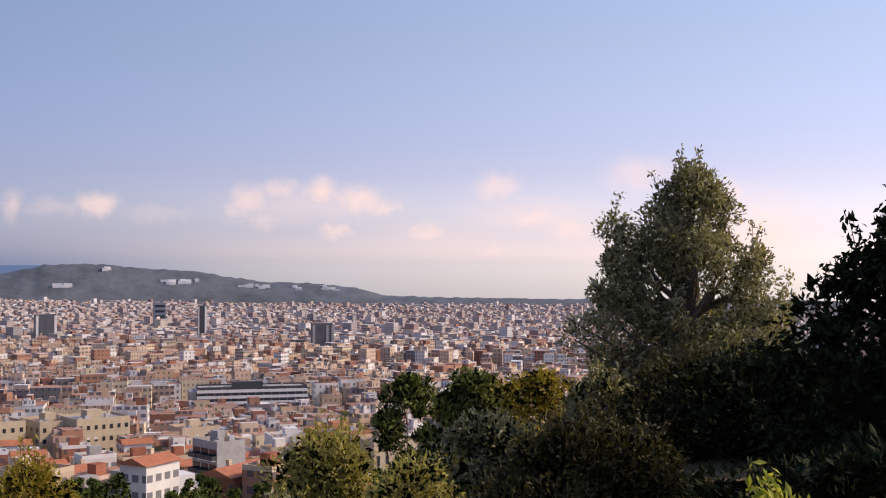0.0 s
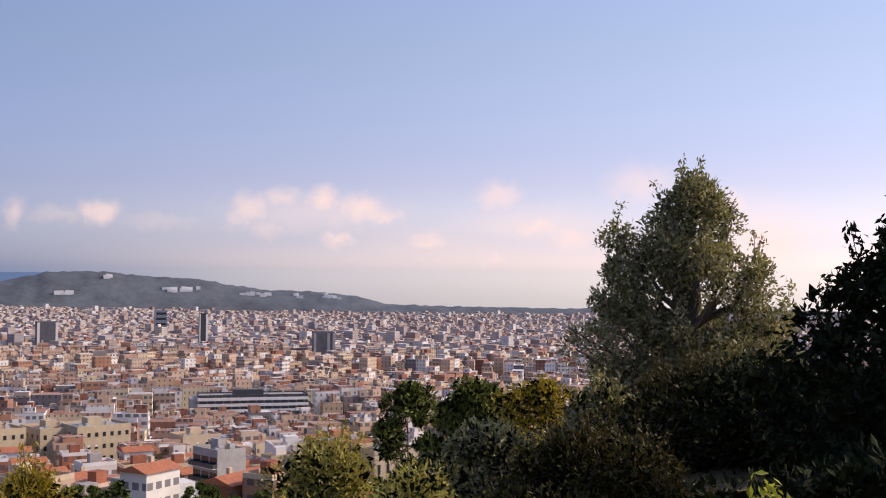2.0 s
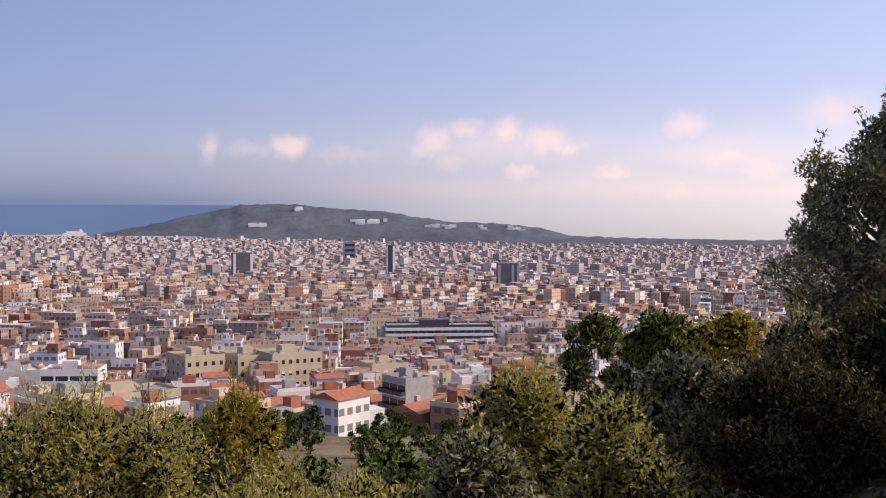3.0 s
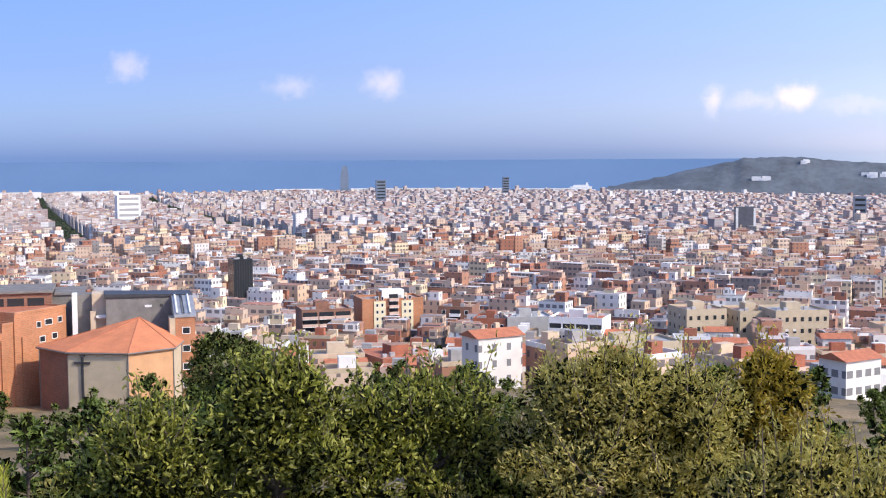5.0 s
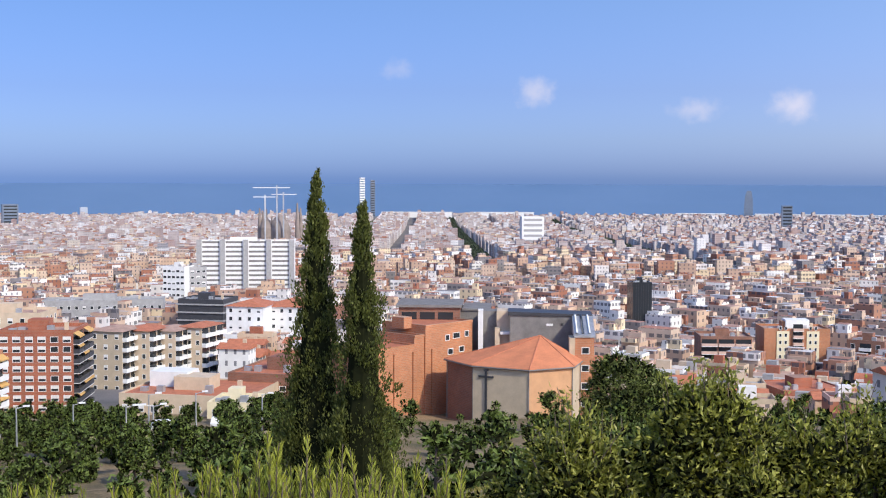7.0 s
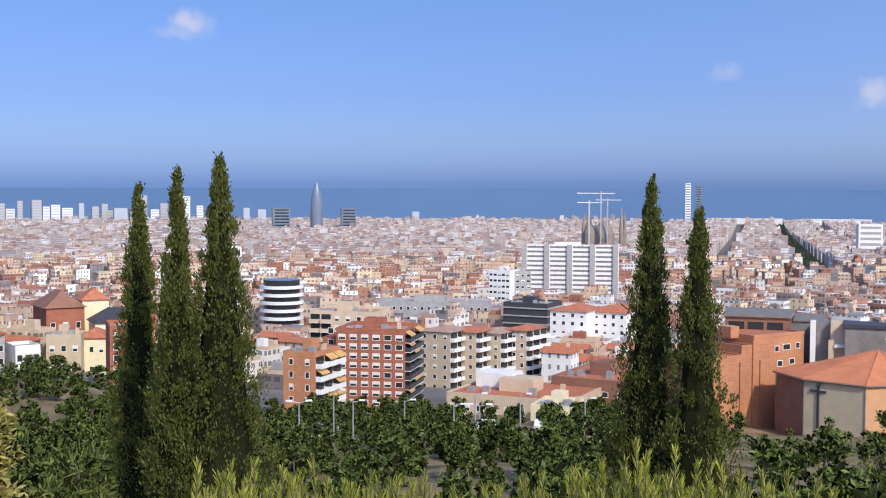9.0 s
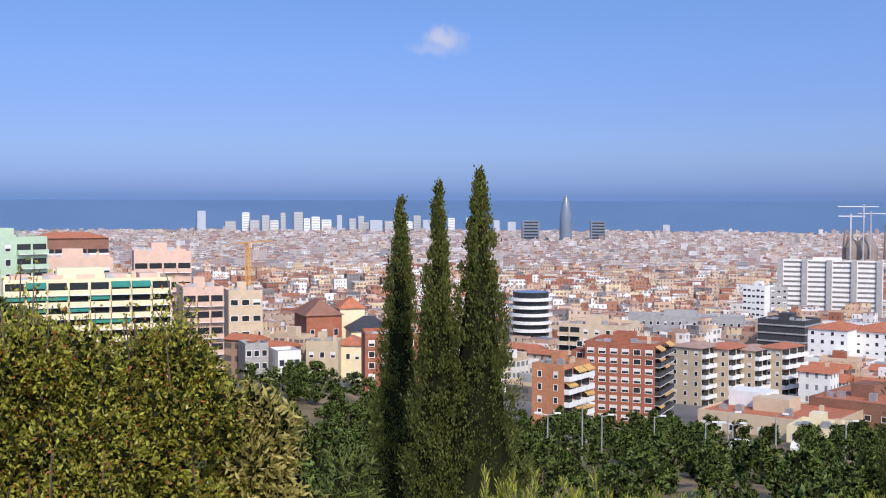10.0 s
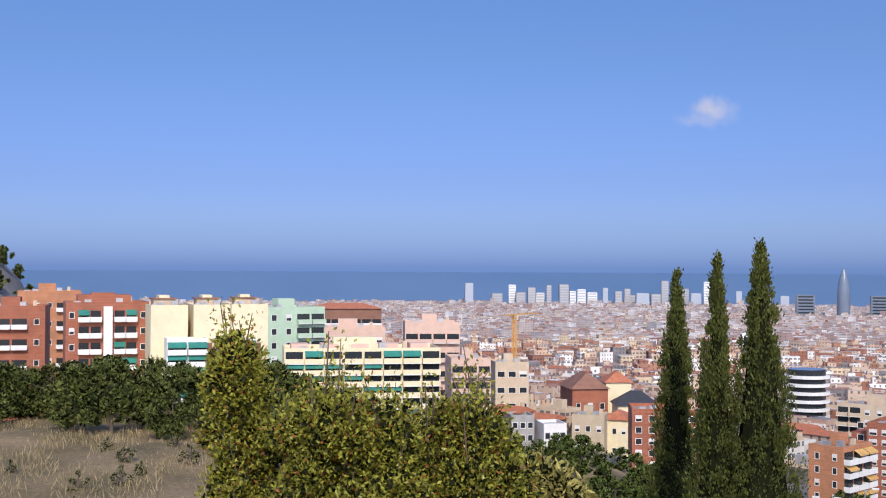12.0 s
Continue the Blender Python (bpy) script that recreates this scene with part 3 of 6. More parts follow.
def awning_mesh(w, cloth):
    key = ("awning", w, cloth.name)
    if key not in CACHE:
        bm = bmesh.new()
        prof = ((-0.05, 2.4), (-1.4, 1.6), (-1.42, 1.3), (-1.38, 1.3), (-1.34, 1.56), (-0.05, 2.32))
        a, b = ([bm.verts.new((x, y, z)) for y, z in prof] for x in (-w / 2, w / 2))
        bm.faces.new(a)
        bm.faces.new(b[::-1])
        for i in range(6):
            j = (i + 1) % 6
            bm.faces.new((a[j], a[i], b[i], b[j]))
        me = bpy.data.meshes.new("awning")
        bm.to_mesh(me)
        bm.free()
        me.materials.append(cloth)
        CACHE[key] = me
    return CACHE[key]


def row_of(ob, face, w, d):
    """The local frame of a wall: 0 front, 1 right-hand side, 2 left-hand side."""
    if face == 0:
        return Matrix.Identity(4), w
    if face == 1:
        return Matrix.Translation((w / 2, d / 2, 0)) @ Matrix.Rotation(math.pi / 2, 4, "Z"), d
    return Matrix.Translation((-w / 2, d / 2, 0)) @ Matrix.Rotation(-math.pi / 2, 4, "Z"), d


def openings(ob, face, w, d, h, rows, cols, win=(1.2, 1.4), frame_mat=None, balconies=(), rail=None, awnings=(), base=1.0, seed=0, blind=0.3, skip=()):
    """Windows and balconies, each an object, on one wall. balconies: the columns that have them."""
    m, width = row_of(ob, face, w, d)
    rnd = random.Random(seed)
    step, storey = width / cols, (h - base) / rows
    for i in range(rows):
        for j in range(cols):
            if j in skip:
                continue
            at = m @ Matrix.Translation((-width / 2 + step * (j + 0.5), 0, base + storey * i + storey * 0.28))
            if j in balconies:
                aw = rnd.choice(awnings) if awnings else None
                bal = share("balcony", balcony_mesh(round(step * 0.92, 2), rail or WHITE), ob, at @ Matrix.Translation((0, 0, -storey * 0.2)))
                if aw:
                    share("awning", awning_mesh(round(step * 0.92, 2), aw), bal, Matrix.Identity(4))
            else:
                share("window", window_mesh(win[0], win[1], "blind" if rnd.random() < blind else "plain", frame_mat or WHITE), ob, at)


def flats(az, r, w, d, top, turn, wall, label, name="apartment_block", category="building", roof=None, hut=True, side=None, parapet=0.9, roof_style="flat", sink=2.0):
    """Walls, roof, parapet and stair head; returns the building and its height."""
    p = place(az, r, -sink)
    h = HEIGHT + top - p.z
    ob = empty(name, Matrix.Translation(p) @ Matrix.Rotation(radians(az + turn), 4, "Z"), label, category)
    part("wall", boxes((-w / 2, w / 2, 0, d, 0, h)), wall, ob)
    g = 0.3
    if roof_style == "flat":
        part("roof", boxes((-w / 2 + g, w / 2 - g, g, d - g, h + 0.004, h + 0.2)), roof or ROOF_FLAT, ob)
        part("parapet", boxes((-w / 2, w / 2, 0, g, h, h + parapet), (-w / 2, w / 2, d - g, d, h, h + parapet), (-w / 2, -w / 2 + g, g, d - g, h, h + parapet), (w / 2 - g, w / 2, g, d - g, h, h + parapet)), wall, ob)
    else:
        bm, e, rise = bmesh.new(), 0.6, roof_style
        x0, x1, y0, y1 = -w / 2 - e, w / 2 + e, -e, d + e
        ridge = min(x1 - x0, y1 - y0) * 0.42
        if x1 - x0 > y1 - y0:
            rg = ((x0 + ridge, (y0 + y1) / 2), (x1 - ridge, (y0 + y1) / 2))
        else:
            rg = (((x0 + x1) / 2, y0 + ridge), ((x0 + x1) / 2, y1 - ridge))
        c = [bm.verts.new(q) for q in ((x0, y0, h), (x1, y0, h), (x1, y1, h), (x0, y1, h), (*rg[0], h + rise), (*rg[1], h + rise))]
        faces = ((0, 1, 5, 4), (1, 2, 5), (2, 3, 4, 5), (3, 0, 4)) if x1 - x0 > y1 - y0 else ((0, 1, 4), (1, 2, 5, 4), (2, 3, 5), (3, 0, 4, 5))
        for ids in faces + ((3, 2, 1, 0),):
            bm.faces.new([c[i] for i in ids])
        part("roof", bm, roof or TILE_RED, ob)
    if hut and roof_style == "flat":
        part("stair_head", boxes((-w * 0.18, w * 0.1, d * 0.35, d * 0.65, h + 0.2, h + 2.8)), wall, ob)
        part("chimney", boxes((w * 0.28, w * 0.28 + 0.8, d * 0.5, d * 0.5 + 0.8, h + 0.2, h + 1.9)), BEIGE, ob)
        for k in range(3):
            x = w * (-0.4 + 0.13 * k + 0.25 * (k == 2))
            part("roof_unit", boxes((x, x + 1.4, d * 0.2, d * 0.2 + 1.1, h + 0.2, h + 1.1 + 0.3 * k)), STEEL, ob)
    return ob, h


KEEP_CLEAR += [(az, r, w / 2 + 4, d / 2 + 6) for az, r, w, d in (
    (46.5, 212, 44, 44), (68.4, 283, 24, 22), (72, 260, 16, 18), (79.6, 275, 16, 18), (69.9, 348, 22, 24), (63.9, 338, 32, 26), (61.6, 250, 44, 40), (58.4, 430, 28, 26),
    (61.5, 480, 22, 22), (65.7, 528, 52, 20), (59.3, 770, 62, 24), (62.5, 710, 26, 24), (57.8, 1910, 90, 90), (72.7, 488, 20, 24), (85.8, 525, 16, 16), (8.8, 630, 60, 24),
    (17.2, 420, 52, 26), (34.1, 440, 28, 24), (37.2, 430, 22, 24), (41, 650, 16, 16), (11.2, 257, 20, 20), (9.8, 286, 14, 16), (27.7, 408, 20, 22), (33.5, 340, 26, 26),
    (22.7, 340, 36, 26), (11.1, 437, 18, 20), (4.2, 330, 22, 22), (2.0, 310, 18, 18), (87.8, 288, 14, 18), (85.9, 338, 18, 20), (82.3, 348, 16, 20), (80.2, 338, 16, 16), (81.2, 318, 12, 14), (84.1, 288, 12, 14), (91, 330, 46, 24))]


def prism(bm, foot, z0, z1, mi=0):
    """An upright solid over a foot plan given counter-clockwise; z1 may be one height or one for each corner."""
    tops = z1 if isinstance(z1, (list, tuple)) else [z1] * len(foot)
    low = [bm.verts.new((x, y, z0)) for x, y in foot]
    high = [bm.verts.new((x, y, z)) for (x, y), z in zip(foot, tops)]
    bm.faces.new(low[::-1])
    bm.faces.new(high)
    for i in range(len(foot)):
        j = (i + 1) % len(foot)
        bm.faces.new((low[i], low[j], high[j], high[i]))
    return bm


def church():
    """Brick parish centre: many-sided drum under a tiled tent roof, slab wing behind, stepped brick wing."""
    ob = empty("church", Matrix.Translation(place(47.06, 212, -1)) @ Matrix.Rotation(radians(47.06), 4, "Z"), "orange brick church with a many-sided tiled tent roof", "church")
    z = HEIGHT - ob.location.z
    top, peak = z - 31.4, Vector((5.2, 3.4, z - 27.2))
    ring = [Vector(q) for q in ((-11.0, 2.6, 0), (-6.3, -4.6, 0), (3.0, -8.6, 0), (10.3, -4.6, 0), (12.0, 2.5, 0), (7.5, 9.6, 0), (-4.5, 9.6, 0))]
    # left panels in brown brick: the drum's shaded side put into colour
    mats = (BROWN_BRICK, SAND, TAN, SAND, ORANGE_BRICK, ORANGE_BRICK, BROWN_BRICK)
    mid = sum(ring, Vector()) / len(ring)
    for i, mat in enumerate(mats):
        a, b = ring[i], ring[(i + 1) % len(ring)]
        c, d = a.lerp(mid, 0.05), b.lerp(mid, 0.05)
        part("wall_panel", prism(bmesh.new(), [q.xy for q in (a, b, d, c)], 0, top), mat, ob)
        e, f = mid.lerp(a, 1.05), mid.lerp(b, 1.05)
        bm = bmesh.new()
        low = Vector((0, 0, -0.35))
        vs = [bm.verts.new(q) for q in ((e.x, e.y, top + 0.1), (f.x, f.y, top + 0.1), peak)]
        vs += [bm.verts.new(q.co + low) for q in vs]
        for ids in ((0, 1, 2), (5, 4, 3), (0, 3, 4, 1)):
            bm.faces.new([vs[j] for j in ids])
        part("roof_segment", bm, TILE_ORANGE, ob)
        part("gutter", tube(bmesh.new(), (e.x, e.y, top - 0.1), (f.x, f.y, top - 0.1), 0.14, 0.14, 6), CONCRETE, ob)
        part("ridge", tube(bmesh.new(), (e.x, e.y, top + 0.1), peak, 0.12, 0.12, 5), TILE_RED, ob)
        part("downpipe", tube(bmesh.new(), (a.x * 1.01, a.y * 1.01, 0), (a.x * 1.01, a.y * 1.01, top), 0.09, 0.09, 6), CONCRETE, ob)
    c = part("cross", boxes((-0.2, 0.2, -0.16, 0.1, 0, 7.2), (-1.35, 1.35, -0.16, 0.1, 5.8, 6.15)), DARK, ob, "tall dark metal cross fixed to the pale wall")
    c.matrix_local = Matrix.Translation((-4.1, -5.62, top - 7.7)) @ Matrix.Rotation(math.atan2(-4.0, 9.3), 4, "Z")
    part("cross_lamp", boxes((-4.5, -3.7, -5.95, -5.55, top - 0.75, top - 0.45)), DARK, ob)
    # the grey slab wing behind, its shade put into the colour, its glazed slope and the brick stair tower
    part("rear_wing", prism(bmesh.new(), [(-0.2, 11), (14.4, 11), (14.4, 17), (-0.2, 17)], 0, [z - 24.1, z - 24.6, z - 24.6, z - 24.1]), CONCRETE, ob)
    part("rear_roof", prism(bmesh.new(), [(-0.5, 10.7), (14.7, 10.7), (14.7, 17.3), (-0.5, 17.3)], z - 24.55, [z - 23.85, z - 24.3, z - 24.3, z - 23.85]), DARK, ob)
    part("wall_vent", boxes((6.4, 7.6, 10.9, 11.0, z - 26.4, z - 26.0)), WHITE, ob)
    part("wall_vent", boxes((9.0, 9.5, 10.9, 11.0, z - 26.4, z - 25.9)), DARK, ob)
    part("end_tower", boxes((11.2, 14.5, 2.8, 10.95, 0, z - 27.4)), ORANGE_BRICK, ob, "orange brick stair tower")
    part("corner_pier", boxes((10.2, 11.15, 2.4, 6.5, 0, z - 27.5)), SAND, ob)
    part("skylight_roof", prism(bmesh.new(), [(11.0, 2.6), (14.7, 2.6), (14.7, 10.9), (11.0, 10.9)], z - 27.4, [z - 27.0, z - 27.0, z - 24.4, z - 24.4]), STEEL, ob)
    for i in range(3):
        x = 11.5 + i * 1.1
        bm = bmesh.new()
        tube(bm, (x, 3.0, z - 26.75), (x, 10.5, z - 24.35), 0.22, 0.22, 5)
        part("skylight_rib", bm, GLASS if i % 2 else WHITE, ob)
    for i in range(5):
        share("window", window_mesh(1.15, 1.0, "plain", WHITE), ob, Matrix.Translation((13.0, 2.78, z - 30.2 - i * 3.1)))
    # white, dark and beige piers between the two wings
    for x0, x1, y0, y1, h, m in ((-6.0, -5.1, 14, 17, z - 24.0, WHITE), (-5.1, -2.6, 15, 19, z - 24.2, CONCRETE), (-2.6, -0.2, 13.4, 18, z - 24.0, BEIGE), (-2.9, -2.0, 12.6, 13.4, z - 27.0, BEIGE)):
        part("pier", boxes((x0, x1, y0, y1, 0, h)), m, ob)
    part("pier_canopy", boxes((-1.9, 0.4, 12.2, 13.4, z - 28.2, z - 27.7)), WHITE, ob)
    # stepped brick wing whose long wall faces the sun
    wing = Matrix.Translation((-22.5, -3.5, 0)) @ Matrix.Rotation(math.atan2(18.5, 15.5), 4, "Z")
    length = 24.0

    def wing_part(name, bm, mat):
        part(name, bm, mat, ob).matrix_local = wing

    for x0, x1, y0, y1, h in ((0, 9, 0, 13, z - 29.4), (9.004, 11.5, 0.3, 9, z - 27.9), (11.504, length, 0, 11, z - 26.3)):
        wing_part("brick_wing", boxes((x0, x1, y0, y1, 0, h)), ORANGE_BRICK)
        wing_part("wing_roof", boxes((x0 + 0.4, x1 - 0.4, y0 + 0.4, y1 - 0.4, h + 0.004, h + 0.12)), TILE_RED)
        wing_part("coping", boxes((x0, x1, y0 - 0.12, y0 + 0.3, h, h + 0.45), (x0, x0 + 0.3, y0 + 0.304, y1, h, h + 0.45), (x1 - 0.3, x1, y0 + 0.304, y1, h, h + 0.45)), ORANGE_BRICK)
    wing_part("roof_hut", boxes((9.6, 11.6, 3.5, 6.5, z - 26.6, z - 24.6)), ORANGE_BRICK)
    for x in (3.5, 8.2, 13.0):
        wing_part("buttress", boxes((x, x + 1.0, -0.3, 0.0, 0, z - 30.2)), ORANGE_BRICK)
    for x, dz, w in ((17.2, 29.0, 0.9), (19.6, 28.8, 1.7), (22.4, 28.7, 0.9), (18.0, 31.6, 1.2), (21.0, 31.4, 1.2)):
        share("window", window_mesh(w, 0.9, "plain", WHITE), ob, wing @ Matrix.Translation((x, -0.02, z - dz)))
    # brown upper storeys at the back
    part("upper_block", boxes((-21, -9.5, 17.5, 29, 0, z - 23.9)), BROWN_BRICK, ob)
    part("upper_block", boxes((-9.496, -4.0, 19.2, 30, 0, z - 24.6)), CONCRETE, ob)
    part("upper_roof", boxes((-21.5, -9.2, 17.0, 29.4, z - 23.896, z - 23.4)), CONCRETE, ob)
    part("upper_roof", boxes((-9.1, -3.8, 18.9, 30.2, z - 24.596, z - 24.2)), CONCRETE, ob)
    for i in range(3):
        part("dark_glazing", boxes((-20.4 + i * 3.4, -17.6 + i * 3.4, 17.42, 17.5, z - 27.6, z - 24.8)), GLASS, ob)


church()

# red brick flats and their neighbours
ob, h = flats(68.6, 277, 16, 14, -33.6, -15, RED_BRICK, "red brick block of flats with white windows and balconies", parapet=1.1)
openings(ob, 0, 16, 14, h, 8, 6, (1.5, 1.1), seed=1, blind=0.85, base=2.5)
openings(ob, 1, 16, 14, h, 8, 3, balconies=(0, 1, 2), rail=DARK, awnings=(None, AWNING_Y, None), seed=2, base=2.5)
part("wing", boxes((-12, -8.004, 2.5, 12, 0, h - 1.5)), RED_BRICK, ob)
for i in range(7):
    share("window", window_mesh(1.2, 1.2, "plain", WHITE), ob, Matrix.Translation((-10, 2.46, 3.2 + i * 2.6)))
ob, h = flats(71.9, 255, 7.5, 12, -35.5, -28, ORANGE_BRICK, "orange brick flats with yellow awnings on the balconies")
openings(ob, 1, 7.5, 12, h, 5, 3, balconies=(0, 1, 2), rail=WHITE, awnings=(AWNING_Y, None), seed=3)
openings(ob, 0, 7.5, 12, h, 5, 2, (0.8, 1.2), seed=4)
ob, h = flats(78.6, 270, 17, 12, -31.1, 6, RED_BRICK, "red brick block of flats behind the cypresses")
openings(ob, 0, 17, 12, h, 7, 6, (1.2, 1.2), seed=5, blind=0.5)
ob, h = flats(69.9, 340, 19, 15, -36, -18, BEIGE, "beige block of flats with brown balconies")
openings(ob, 0, 19, 15, h, 8, 6, (1.1, 1.2), balconies=(0, 1), rail=BEIGE, seed=6)
openings(ob, 1, 19, 15, h, 8, 4, (1.1, 1.2), seed=7)
for k, (az, w, top, turn) in enumerate(((65.6, 9.5, -39.6, -30), (64.4, 9.5, -40.0, -30), (63.2, 9.0, -40.6, -30), (61.9, 7.5, -40.2, -30))):
    ob, h = flats(az, 330 + k * 3, w, 12, top, turn, BEIGE if k else SAND, "beige stepped flats with white terraces and tiled roofs", roof_style=0.9, roof=TILE_RED if k % 2 else ROOF_FLAT)
    openings(ob, 0, w, 12, h, 6, 3, (0.9, 1.1), seed=10 + k)
    openings(ob, 1, w, 12, h, 6, 3, balconies=(0, 1, 2), rail=WHITE, seed=20 + k)
ob, h = flats(62.2, 238, 26, 20, -41.6, -22, BEIGE, "low beige hall with a flat pink roof terrace", "low_hall", roof=TILE_RED, parapet=0.5)
openings(ob, 0, 26, 20, h, 1, 9, (1.3, 1.2), seed=31, base=1.5)
part("roof_room", boxes((-11, -3, 10, 16, h + 0.2, h + 3.2)), WHITE, ob)
ob, h = flats(58.4, 252, 17, 22, -40.2, -22, BROWN_BRICK, "brown brick low building with red roof terraces", "low_hall", roof=TILE_RED, parapet=0.6)
openings(ob, 0, 17, 22, h, 2, 5, (1.2, 1.0), seed=32)
ob, h = flats(60.0, 222, 9, 10, -40.8, -15, CREAM, "small cream pavilion with a flat roof", "pavilion", roof=GREY)
openings(ob, 0, 9, 10, h, 1, 3, (1.0, 1.6), seed=33)
ob, h = flats(59.4, 415, 13, 16, -42.6, -20, WHITE, "white flats with tiled attic roofs and small windows", roof_style=2.0)
openings(ob, 0, 13, 16, h, 7, 4, (1.0, 1.2), seed=34)
ob, h = flats(57.7, 420, 15, 20, -43.4, -20, WHITE, "white flats with tiled attic roofs and small windows", roof_style=2.2)
openings(ob, 0, 15, 20, h, 7, 5, (1.0, 1.2), seed=35)
openings(ob, 1, 15, 20, h, 7, 6, (1.0, 1.2), seed=36)
ob, h = flats(59.0, 405, 21, 14, -51.8, -20, WHITE, "white lower wing with terraces")
openings(ob, 0, 21, 14, h, 4, 7, (1.0, 1.2), seed=37)
ob, h = flats(61.4, 470, 18, 16, -46.1, -22, DARK, "dark glass office block with pale floor bands", "office_block", roof=GREY)
for i in range(6):
    part("floor_band", boxes((-9.4, 9.4, -0.5, 16.3, 3 + i * 3.0, 3.5 + i * 3.0)), GREY, ob)
ob, h = flats(65.7, 520, 48, 14, -50.4, -6, GREY, "long grey school block with small windows", "school_block", roof=GREY)
openings(ob, 0, 48, 14, h, 4, 16, (1.1, 1.3), seed=38, blind=0.1)
ob, h = flats(59.3, 760, 58, 14, -38.6, -4, WHITE, "wide white slab block of flats with grey stair shafts", "slab_block", roof=GREY)
for i in range(5):
    x = -28 + i * 14
    part("stair_shaft", boxes((x - 2.2, x + 0.9, -1.4, 0, 0, h + 1.5)), GREY, ob)
for i in range(13):
    for j in range(4):
        x = -27 + j * 14
        part("window_band", boxes((x + 0.3, x + 10.4, -0.04, 0.0, 6 + i * 2.9, 7.2 + i * 2.9)), CONCRETE, ob)
ob, h = flats(62.6, 700, 13, 16, -49.7, -25, WHITE, "white block of flats with balcony bands")
openings(ob, 0, 13, 16, h, 8, 5, (1.8, 1.2), seed=39)
ob, h = flats(61.5, 705, 10, 14, -50.5, 20, GREY, "grey-blue shaded block of flats")
openings(ob, 0, 10, 14, h, 8, 3, (1.8, 1.2), seed=40)


def round_block():
    ob = empty("round_block", Matrix.Translation(place(72.7, 488, -2)), "white round-fronted flats with dark window bands", "building")
    h = HEIGHT - 38 - ob.location.z
    for i in range(9):
        z = 1 + i * (h - 1) / 9
        part("balcony_ring", lathe(bmesh.new(), ((8.6, z), (8.6, z + 1.15), (7.2, z + 1.15)), 28), WHITE, ob)
    part("core", lathe(bmesh.new(), ((7.2, 0), (7.2, h), (7.0, h + 0.3)), 28), GLASS, ob)


round_block()

# towards the hill by the sea
ob, h = flats(8.8, 620, 54, 16, -63.3, 6, DARK, "long white office block with dark window bands", "office_block", roof=GREY)
for i in range(7):
    part("white_band", boxes((-27.5, 27.2, -0.9, 16.4, max(0.2, h - 1.9 - i * 2.9), max(0.4, h - 0.5 - i * 2.9))), WHITE, ob)
for i in range(14):
    part("fin", boxes((-27 + i * 4, -26.7 + i * 4, -0.6, 0.0, 0, h)), GREY, ob)
part("end_wall", boxes((-31, -27.6, 1, 15, 0, h - 1)), GREY, ob)
for k, (az, r, w, top, n) in enumerate(((19.6, 410, 14, -51.6, 5), (17.3, 414, 13, -52.2, 4), (15.4, 410, 18, -51.2, 7))):
    ob, h = flats(az, r, w, 16, top, 24, SAND, "sand-coloured stone block with rows of small windows", "institute_block", roof=GREY if k == 2 else ROOF_FLAT)
    openings(ob, 0, w, 16, h, 4, n, (1.1, 1.4), frame_mat=SAND, seed=50 + k, blind=0.1, base=3)
    openings(ob, 2, w, 16, h, 4, 4, (1.1, 1.4), frame_mat=SAND, seed=60 + k, blind=0.1, base=3)
ob, h = flats(34.1, 430, 22, 14, -50.7, 14, ORANGE_BRICK, "orange brick flats with two cream window columns")
for x in (-4.8, 5.2):
    part("cream_strip", boxes((x - 2.1, x + 2.1, -0.25, 0.0, 0, h)), CREAM, ob)
    for i in range(8):
        for s in (-0.9, 0.9):
            share("window", window_mesh(0.7, 1.0, "plain", WHITE), ob, Matrix.Translation((x + s, -0.27, 3 + i * 2.4)))
for i in range(8):
    share("balcony", balcony_mesh(3.4, PINK), ob, Matrix.Translation((0.2, 0, 2.6 + i * 2.4)))
part("roof_room", boxes((-3, 5, 4, 10, h + 0.2, h + 3.4)), WHITE, ob)
ob, h = flats(37.2, 420, 17, 14, -52.9, 10, BROWN_BRICK, "brown flats with long pale balconies")
openings(ob, 0, 17, 14, h, 6, 3, balconies=(0, 1, 2), rail=PINK, seed=62)
ob, h = flats(31.2, 425, 12, 14, -53.2, -12, BROWN_BRICK, "dark brick flats with cream side")
openings(ob, 0, 12, 14, h, 6, 3, balconies=(1,), rail=WHITE, seed=63)
ob, h = flats(29.6, 400, 11, 12, -54.0, -10, RED_BRICK, "low red brick flats with a roof terrace")
openings(ob, 0, 11, 12, h, 4, 4, (1.1, 1.2), seed=64)
ob, h = flats(41.0, 540, 8.5, 10, -45.2, 15, GLASS, "dark blue-green glass tower", "office_tower", roof=DARK)
for i in range(10):
    part("mullion", boxes((-5.0 + i * 1.1, -4.92 + i * 1.1, -0.08, 0.0, 0, h)), DARK, ob)
ob, h = flats(42.45, 1100, 12, 14, -77, 10, GREY, "plain grey tower block among low houses", "tower_block", roof=GREY)
openings(ob, 0, 12, 14, h, 9, 4, (1.6, 1.2), seed=65)
ob, h = flats(11.4, 250, 8, 11, -45.6, 26, WHITE, "white modern house with a roof room", "white_house", roof=GREY, parapet=0.5, hut=False)
openings(ob, 0, 8, 11, h, 2, 3, (0.9, 1.2), frame_mat=GREY, seed=66, blind=0)
part("roof_room", boxes((-3.6, 1.4, 2.5, 8, h + 0.2, h + 2.9)), WHITE, ob)
ob, h = flats(10.5, 252, 6.5, 9, -47.2, 26, WHITE, "white modern house with a terrace rail", "white_house", roof=GREY, parapet=0.8, hut=False)
